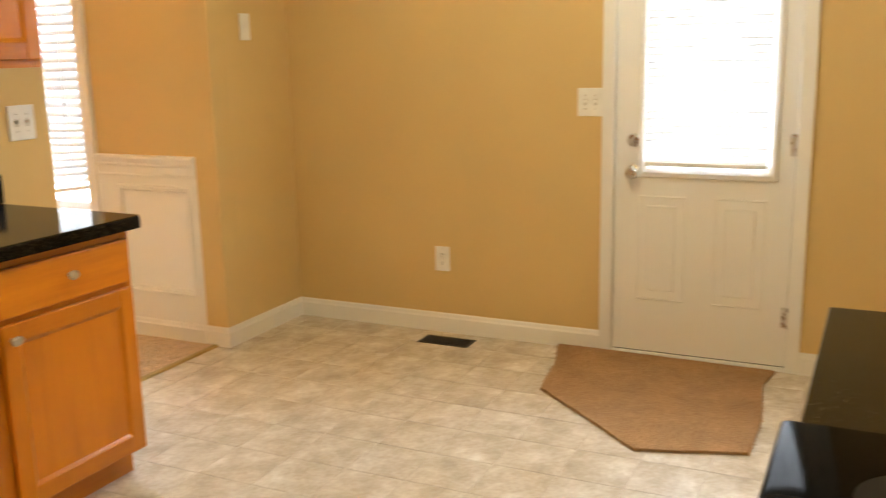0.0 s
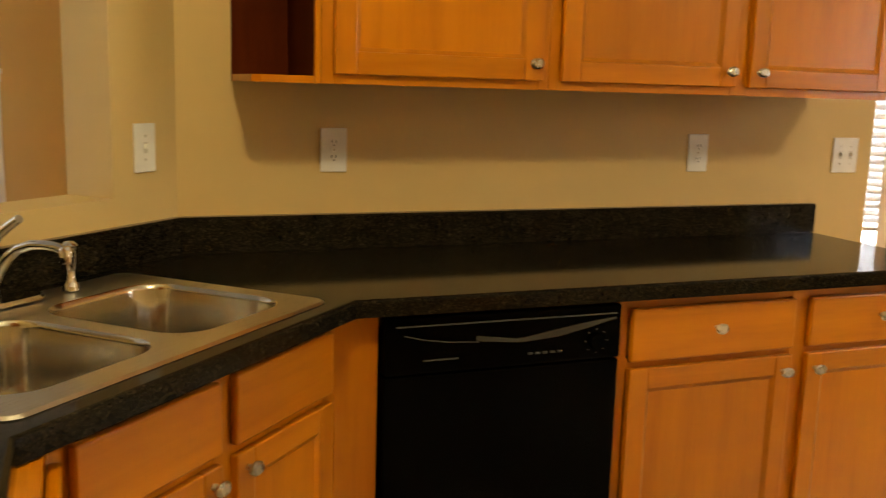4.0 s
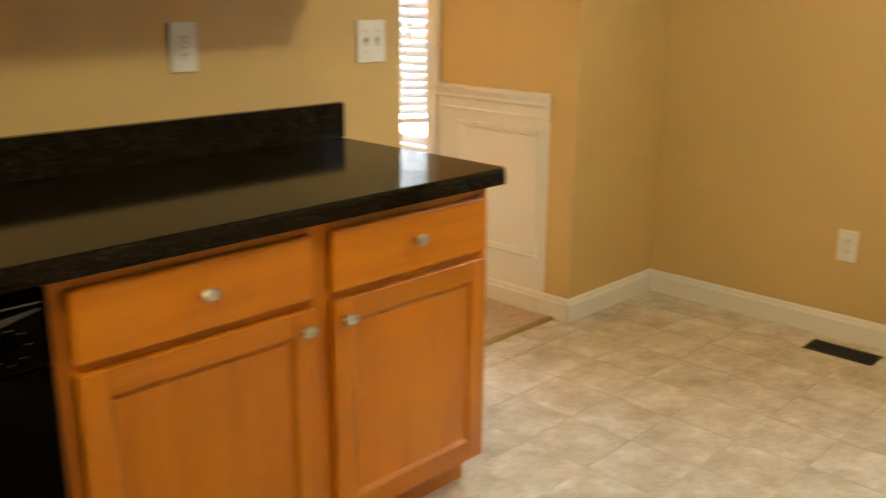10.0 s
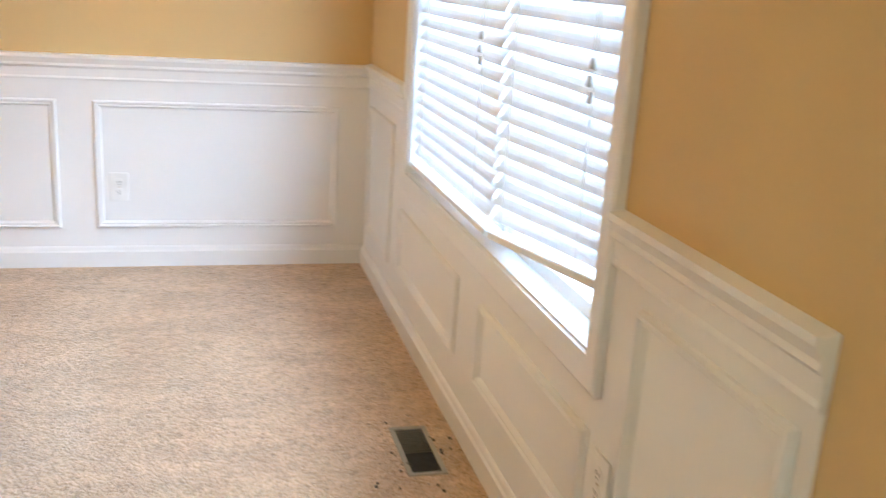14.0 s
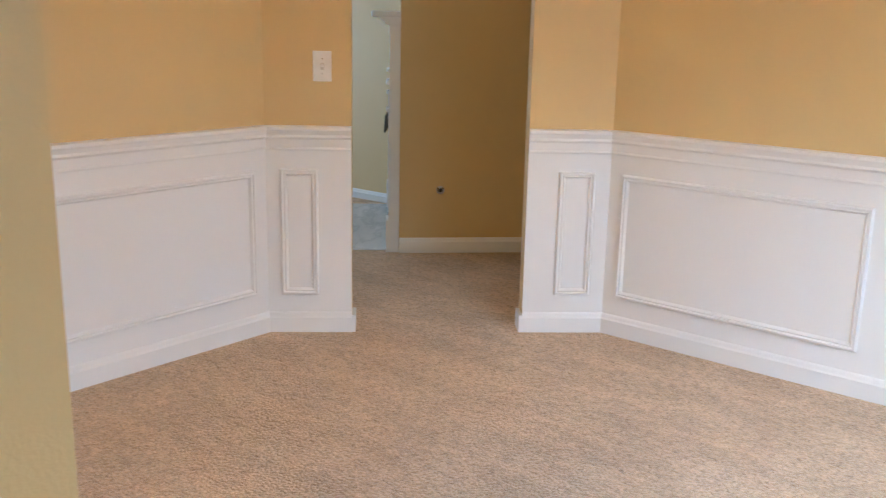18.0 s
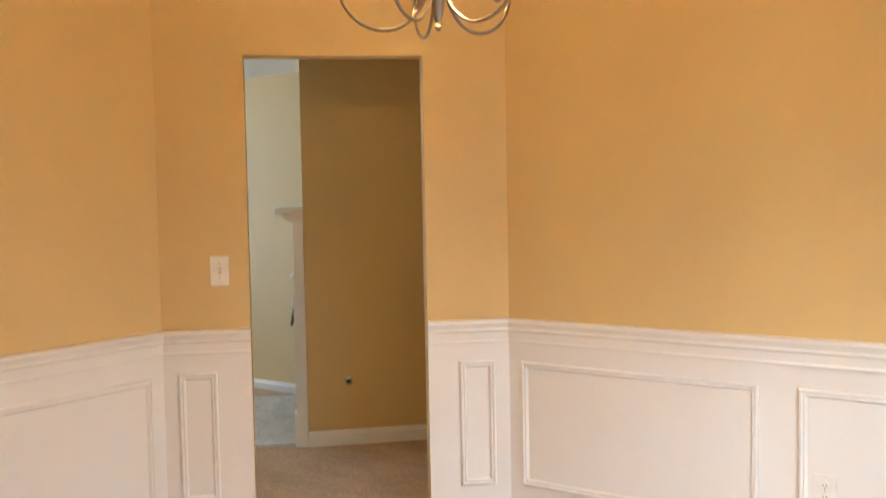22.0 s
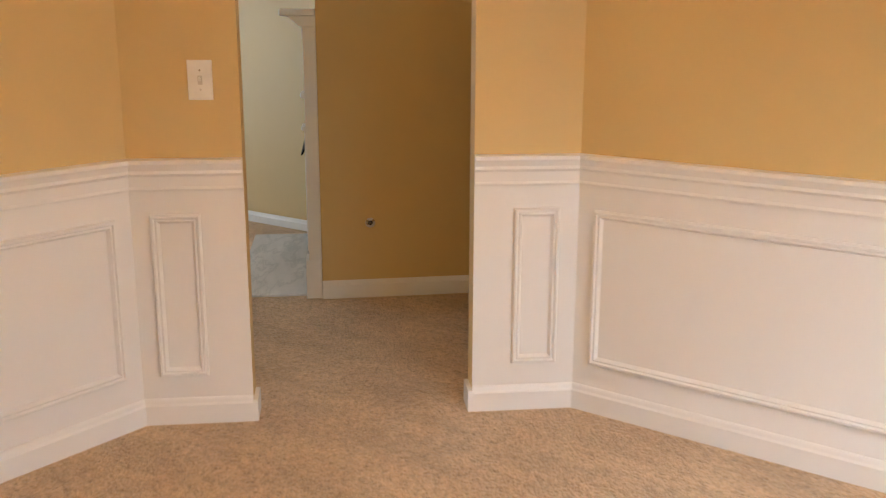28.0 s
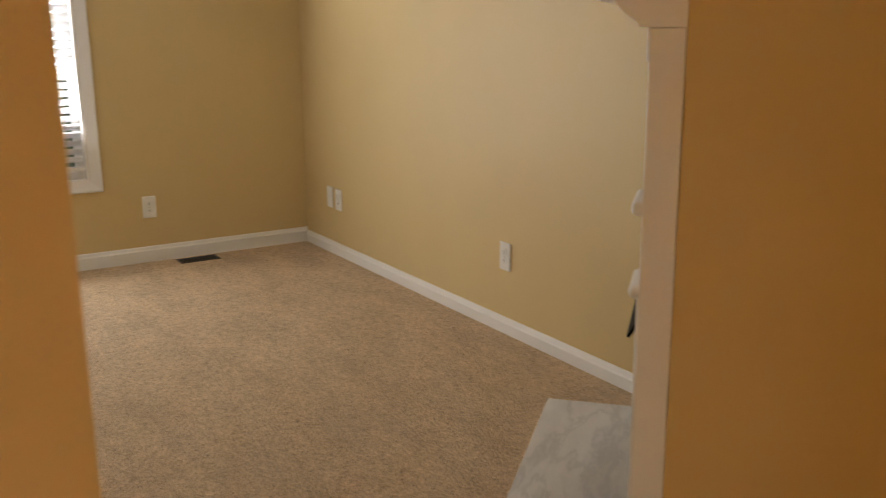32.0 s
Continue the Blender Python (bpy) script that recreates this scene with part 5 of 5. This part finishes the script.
# chain
link_len, z = 0.052, 2.295
i = 0
while z < z_hook - 0.05:
    pts = []
    for k in range(13):
        a = 2 * math.pi * k / 12
        pts.append((0.0105 * math.cos(a), 0.0, 0.026 + 0.026 * math.sin(a)))
    bm = tube(pts, 0.0022, 6)
    bmesh.ops.rotate(bm, verts=bm.verts, matrix=Matrix.Rotation(radians(45 + 90 * (i % 2)), 3, "Z"), cent=(0, 0, 0))
    bmesh.ops.translate(bm, verts=bm.verts, vec=(0, 0, z))
    smooth(part("chain_link", bm, CHAIN, ch))
    z += link_len - 0.0085
    i += 1
part("wire", tube([(0.004, 0, 2.29), (0.006, 0.003, 2.8), (0.003, -0.003, 3.3), (0.004, 0.002, z_hook)], 0.0022, 6), plate_shade, ch)
# central stem
smooth(part("finial", lathe([(0.0, 1.864), (0.006, 1.868), (0.009, 1.876), (0.005, 1.886), (0.009, 1.893), (0.010, 1.898), (0.012, 1.905)], 18), CHAND, ch))
smooth(part("lower_cone", lathe([(0.012, 1.905), (0.016, 1.93), (0.022, 1.975), (0.026, 1.998), (0.0, 2.0)], 20), CHAND, ch))
smooth(part("plate", lathe([(0.0, 1.988), (0.026, 1.988), (0.053, 1.996), (0.070, 2.004), (0.072, 2.008), (0.064, 2.014), (0.036, 2.024), (0.030, 2.030), (0.0, 2.032)], 32), CHAND, ch))
smooth(part("stem", lathe([(0.028, 2.028), (0.027, 2.040), (0.019, 2.066), (0.012, 2.092), (0.010, 2.106), (0.013, 2.112), (0.008, 2.120), (0.008, 2.25), (0.012, 2.256), (0.006, 2.264), (0.006, 2.296)], 22), CHAND, ch))
bm = bmesh.new()
RIBS, ROUND = 8, 48
rings = []
for zz, r in ((2.108, 0.010), (2.118, 0.0135), (2.140, 0.0185), (2.165, 0.0235), (2.190, 0.0275), (2.215, 0.0300), (2.234, 0.0310), (2.240, 0.0305)):
    rings.append([bm.verts.new((r * k * math.cos(w), r * k * math.sin(w), zz)) for w, k in ((2 * math.pi * q / ROUND, 1 - 0.17 * (0.5 + 0.5 * math.cos(RIBS * 2 * math.pi * q / ROUND)) ** 3) for q in range(ROUND))])
for lo, hi in zip(rings, rings[1:]):
    for q in range(ROUND):
        bm.faces.new((lo[q], lo[(q + 1) % ROUND], hi[(q + 1) % ROUND], hi[q]))
smooth(part("ribbed_urn", bm, CHAND, ch, "ribbed silver urn stem"), 70)
smooth(part("stem_collar", lathe([(0.008, 2.238), (0.032, 2.239), (0.034, 2.242), (0.026, 2.247), (0.008, 2.250)], 20), CHAND, ch))
for k in range(6):
    a = radians(60 * k)
    leaf = []
    bm = bmesh.new()
    for q in range(6):
        t = q / 5
        r, zz, w = 0.008 + 0.032 * t, 2.272 + 0.022 * t - 0.016 * t ** 4, 0.016 * math.sin(math.pi * (0.12 + 0.85 * t))
        leaf.append([bm.verts.new((r * math.cos(a) - e * w * math.sin(a), r * math.sin(a) + e * w * math.cos(a), zz + dz)) for e, dz in ((-1, 0.0), (0, 0.003), (1, 0.0), (0, -0.002))])
    for u, w in zip(leaf, leaf[1:]):
        for e in range(4):
            bm.faces.new((u[e], u[(e + 1) % 4], w[(e + 1) % 4], w[e]))
    bm.faces.new(leaf[0][::-1])
    bm.faces.new(leaf[-1])
    smooth(part("crown_leaf", bm, CHAND, ch))
R_ARM = 0.219
ARMS = [radians(a) for a in (-27, 49, 130, 195, 262)]


for th in ARMS:
    d = to_cam * math.cos(th) + to_right * math.sin(th)
    arm = [(0.020, 1.992), (0.026, 1.965), (0.040, 1.930), (0.068, 1.895), (0.107, 1.875), (0.154, 1.876), (0.198, 1.896), (0.231, 1.933), (0.243, 1.970), (0.234, 1.998), (0.213, 2.008), (0.192, 2.000), (0.184, 1.982), (0.191, 1.966), (0.204, 1.962), (0.210, 1.970)]
    path = [(d.x * r, d.y * r, zz) for r, zz in arm]
    fine = []
    for q in range(len(path) - 1):
        p_1, p0_, p1_, p2_ = (Vector(path[max(0, q - 1)]), Vector(path[q]), Vector(path[q + 1]), Vector(path[min(len(path) - 1, q + 2)]))
        for t in (0, 0.33, 0.66):
            fine.append(0.5 * ((2 * p0_) + (p1_ - p_1) * t + (2 * p_1 - 5 * p0_ + 4 * p1_ - p2_) * t * t + (3 * p0_ - p_1 - 3 * p1_ + p2_) * t ** 3))
    fine.append(Vector(path[-1]))
    smooth(part("arm", tube(fine, 0.0048, 8), CHAND, ch))
    up = [(0.030, 2.014), (0.030, 2.036), (0.036, 2.060), (0.046, 2.080), (0.054, 2.098), (0.054, 2.114), (0.046, 2.124), (0.036, 2.121), (0.031, 2.111), (0.035, 2.102), (0.042, 2.105)]
    low = [(0.044, 2.070), (0.058, 2.086), (0.076, 2.088), (0.087, 2.074), (0.084, 2.058), (0.071, 2.051), (0.062, 2.060), (0.067, 2.070), (0.074, 2.068)]
    for curl in (up, low):
        smooth(part("inner_scroll", tube([(d.x * r, d.y * r, zz) for r, zz in curl], 0.0060, 7), CHAND, ch))
    cx, cy = d.x * R_ARM, d.y * R_ARM
    smooth(part("drip_cup", lathe([(0.004, 2.006), (0.008, 2.012), (0.028, 2.018), (0.037, 2.026), (0.039, 2.034), (0.036, 2.035), (0.030, 2.026), (0.012, 2.026), (0.0, 2.026)], 22, m=pose(cx, cy, 0)), CHAND, ch))
    smooth(part("candle", lathe([(0.0, 2.028), (0.0105, 2.028), (0.0105, 2.110), (0.0, 2.111)], 16, m=pose(cx, cy, 0)), CHAND, ch))
    smooth(part("bulb", lathe([(0.0065, 2.110), (0.010, 2.117), (0.0138, 2.130), (0.0140, 2.138), (0.0100, 2.156), (0.0045, 2.172), (0.0014, 2.184), (0.0, 2.187)], 16, m=pose(cx, cy, 0)), BULB, ch, "glowing flame-tip bulb"))
for th in ARMS:
    d = (to_cam * math.cos(th) + to_right * math.sin(th)) * R_ARM
    lamp("candle_light", "POINT", CANDLE, (1.0, 0.585, 0.20), pose(CX + d.x, CY + d.y, 2.138 + CH_DROP), 0.02)

# ---------------------------------------------------------------- fireplace
m_fp = Matrix(((FU.x, -FV.x, 0, F0.x), (FU.y, -FV.y, 0, F0.y), (0, 0, 1, 0), (0, 0, 0, 1)))
fp = thing("fireplace", "white painted mantel with grey marble surround and black firebox", "fireplace", m_fp)
# local: x along the front, y out into the room
FB0, FB1, FBT = 0.19, 1.185, 0.755
for a, b, c, d in ((0.13, FB0, 0.0, 1.05), (FB1, 1.33, 0.0, 1.05), (FB0, FB1, FBT, 1.05)):
    part("marble_slab", box(a, b, 0.001, 0.030, c + 0.012, d), MARBLE, fp)
for a, b in ((0.004, 0.142), (1.328, 1.468)):
    leg = part("pilaster", box(a, b, 0.001, 0.062, 0.0, 1.317, 0.002), TRIM, fp)
    part("plinth", box(a - 0.001, b + 0.006, 0.001, 0.078, 0.0, 0.20, 0.003), TRIM, leg)
    for z, h in ((0.832, 0.026), (0.986, 0.030)):
        part("pilaster_band", box(a + 0.001, b + 0.008, 0.018, 0.082, z, z + h, 0.0125, 4), TRIM, leg)
    part("flute", box(a + 0.03, b - 0.03, 0.062, 0.068, 0.24, 0.86, 0.003), TRIM, leg)
frieze = part("frieze", box(0.142, 1.328, 0.001, 0.052, 1.05, 1.330), TRIM, fp)
part("frieze_panel", frame_moulding(0.33, 1.14, 1.13, 1.24, [(0, 0.052), (0.003, 0.060), (0.012, 0.062), (0.020, 0.056), (0.024, 0.052)]), TRIM, frieze)
part("frieze_cap", box(0.006, 1.466, 0.001, 0.066, 1.26, 1.325, 0.002), TRIM, fp)
bm = extrude_profile([(0.001, 1.318), (0.080, 1.318), (0.084, 1.327), (0.098, 1.335), (0.116, 1.352), (0.122, 1.362), (0.128, 1.364), (0.001, 1.364)], -0.006, 1.478)
part("crown_moulding", bm, TRIM, fp)
part("mantel_shelf", box(-0.022, 1.486, 0.001, 0.165, 1.364, 1.396, 0.006, 3), TRIM, fp)
part("firebox_frame", frame_moulding(FB0 - 0.004, FB1 + 0.004, 0.02, FBT + 0.006, [(0, 0.0305), (0.001, 0.032), (0.022, 0.032), (0.024, 0.020)]), BLACK_MATT, fp)
part("firebox_glass", box(FB0 + 0.03, FB1 - 0.03, 0.022, 0.026, 0.13, FBT - 0.085), FIRE_GLASS, fp)
for z0, z1 in ((0.045, 0.125), (FBT - 0.08, FBT - 0.03)):
    for i in range(4):
        zz = z0 + (z1 - z0) * (i + 0.5) / 4
        bm = box(FB0 + 0.035, FB1 - 0.035, -0.007, 0.007, -0.0015, 0.0015)
        bmesh.ops.rotate(bm, verts=bm.verts, matrix=Matrix.Rotation(radians(-35), 3, "X"), cent=(0, 0, 0))
        bmesh.ops.translate(bm, verts=bm.verts, vec=(0, 0.026, zz))
        part("louvre", bm, BLACK_MATT, fp)
bm = extrude_profile([(0.032, 0.742), (0.060, 0.735), (0.088, 0.690), (0.094, 0.692), (0.066, 0.743), (0.032, 0.750)], FB0 + 0.02, FB1 - 0.02)
part("heat_hood", bm, BLACK_MATT, fp, "black metal heat deflector")
hearth = thing("hearth", "grey-white marble hearth slab flush with the carpet", "hearth", m_fp)
part("marble_slab", box(0.055, 1.455, 0.064, 0.440, 0.004, 0.017, 0.001), MARBLE, hearth)

# ---------------------------------------------------------------- hall closet door
m_e, n_e = along(tuple(E_B), tuple(E_A))
cd = thing("door_2", "narrow white panelled closet door at the hall end", "door", m_e, kind="structure")
a, b = 2.695, 3.21
sl = part("slab", box(a, b, 0.002, 0.030, 0.012, 2.03, 0.002), TRIM, cd)
for z0, z1 in ((0.20, 0.72), (0.86, 1.55), (1.66, 1.90)):
    part("raised_panel", frame_moulding(a + 0.085, b - 0.10, z0, z1, [(0, 0.030), (0.006, 0.034), (0.016, 0.026), (0.030, 0.026), (0.045, 0.034), (0.046, 0.034)]), TRIM, sl)
for c, d in ((b + 0.004, b + 0.062),):
    part("casing", box(c, d, 0.001, 0.020, 0, 2.10, 0.004), TRIM, cd)
part("casing", box(a - 0.004, b + 0.004, 0.001, 0.020, 2.04, 2.10, 0.004), TRIM, cd)
smooth(part("door_knob", lathe([(0.0, 0.0), (0.028, 0.0), (0.028, 0.005), (0.010, 0.010), (0.010, 0.030), (0.024, 0.040), (0.026, 0.052), (0.0, 0.062)], 18, m=pose(a + 0.060, 0.030, 0.850, -90)), BRONZE, cd, "dark bronze door knob"))
for z in (0.21, 1.02, 1.80):
    part("hinge", lathe([(0.0, -0.045), (0.007, -0.045), (0.007, 0.045), (0.0, 0.045)], 10, m=pose(b + 0.003, 0.034, z)), BRONZE, cd)

# ---------------------------------------------------------------- vinyl tiles
TILE = 0.2256
tile_mesh = None
count = 0
rest = bmesh.new()
for ix in range(-20, 8):
    for iy in range(-16, 4):
        x0, y0 = -0.480 + ix * TILE, -0.540 + iy * TILE
        x1, y1 = x0 + TILE, y0 + TILE
        cx_, cy_ = (x0 + x1) / 2, (y0 + y1) / 2
        if x1 < -4.40 or x0 > J + 0.03 or y1 < SOUTH or y0 > 0.05:
            continue
        if cx_ - cy_ < -3.42:
            continue
        cut = x1 > J + 0.03 or y1 > 0.06
        if cut:
            part("tile", box(x0 + 0.0018, min(x1 - 0.0018, J + 0.03), y0 + 0.0018, min(y1 - 0.0018, 0.058), -0.003, 0.0, 0.0), VINYL, vinyl_floor)
            count += 1
        elif cy_ > -2.62 and not (cx_ < -1.25 and cy_ > -0.55):
            if tile_mesh is None:
                ob = part("tile", box(-TILE / 2 + 0.0018, TILE / 2 - 0.0018, -TILE / 2 + 0.0018, TILE / 2 - 0.0018, -0.003, 0.0, 0.0008), VINYL, vinyl_floor)
                tile_mesh = ob.data
            else:
                ob = new("tile", tile_mesh)
                ob.parent = vinyl_floor
            ob.location = (cx_, cy_, 0)
            count += 1
        else:
            add_box(rest, x0 + 0.0018, x1 - 0.0018, y0 + 0.0018, y1 - 0.0018, -0.003, 0.0)
tagged(part("tile_field", rest, VINYL, vinyl_floor), kind="stuff")
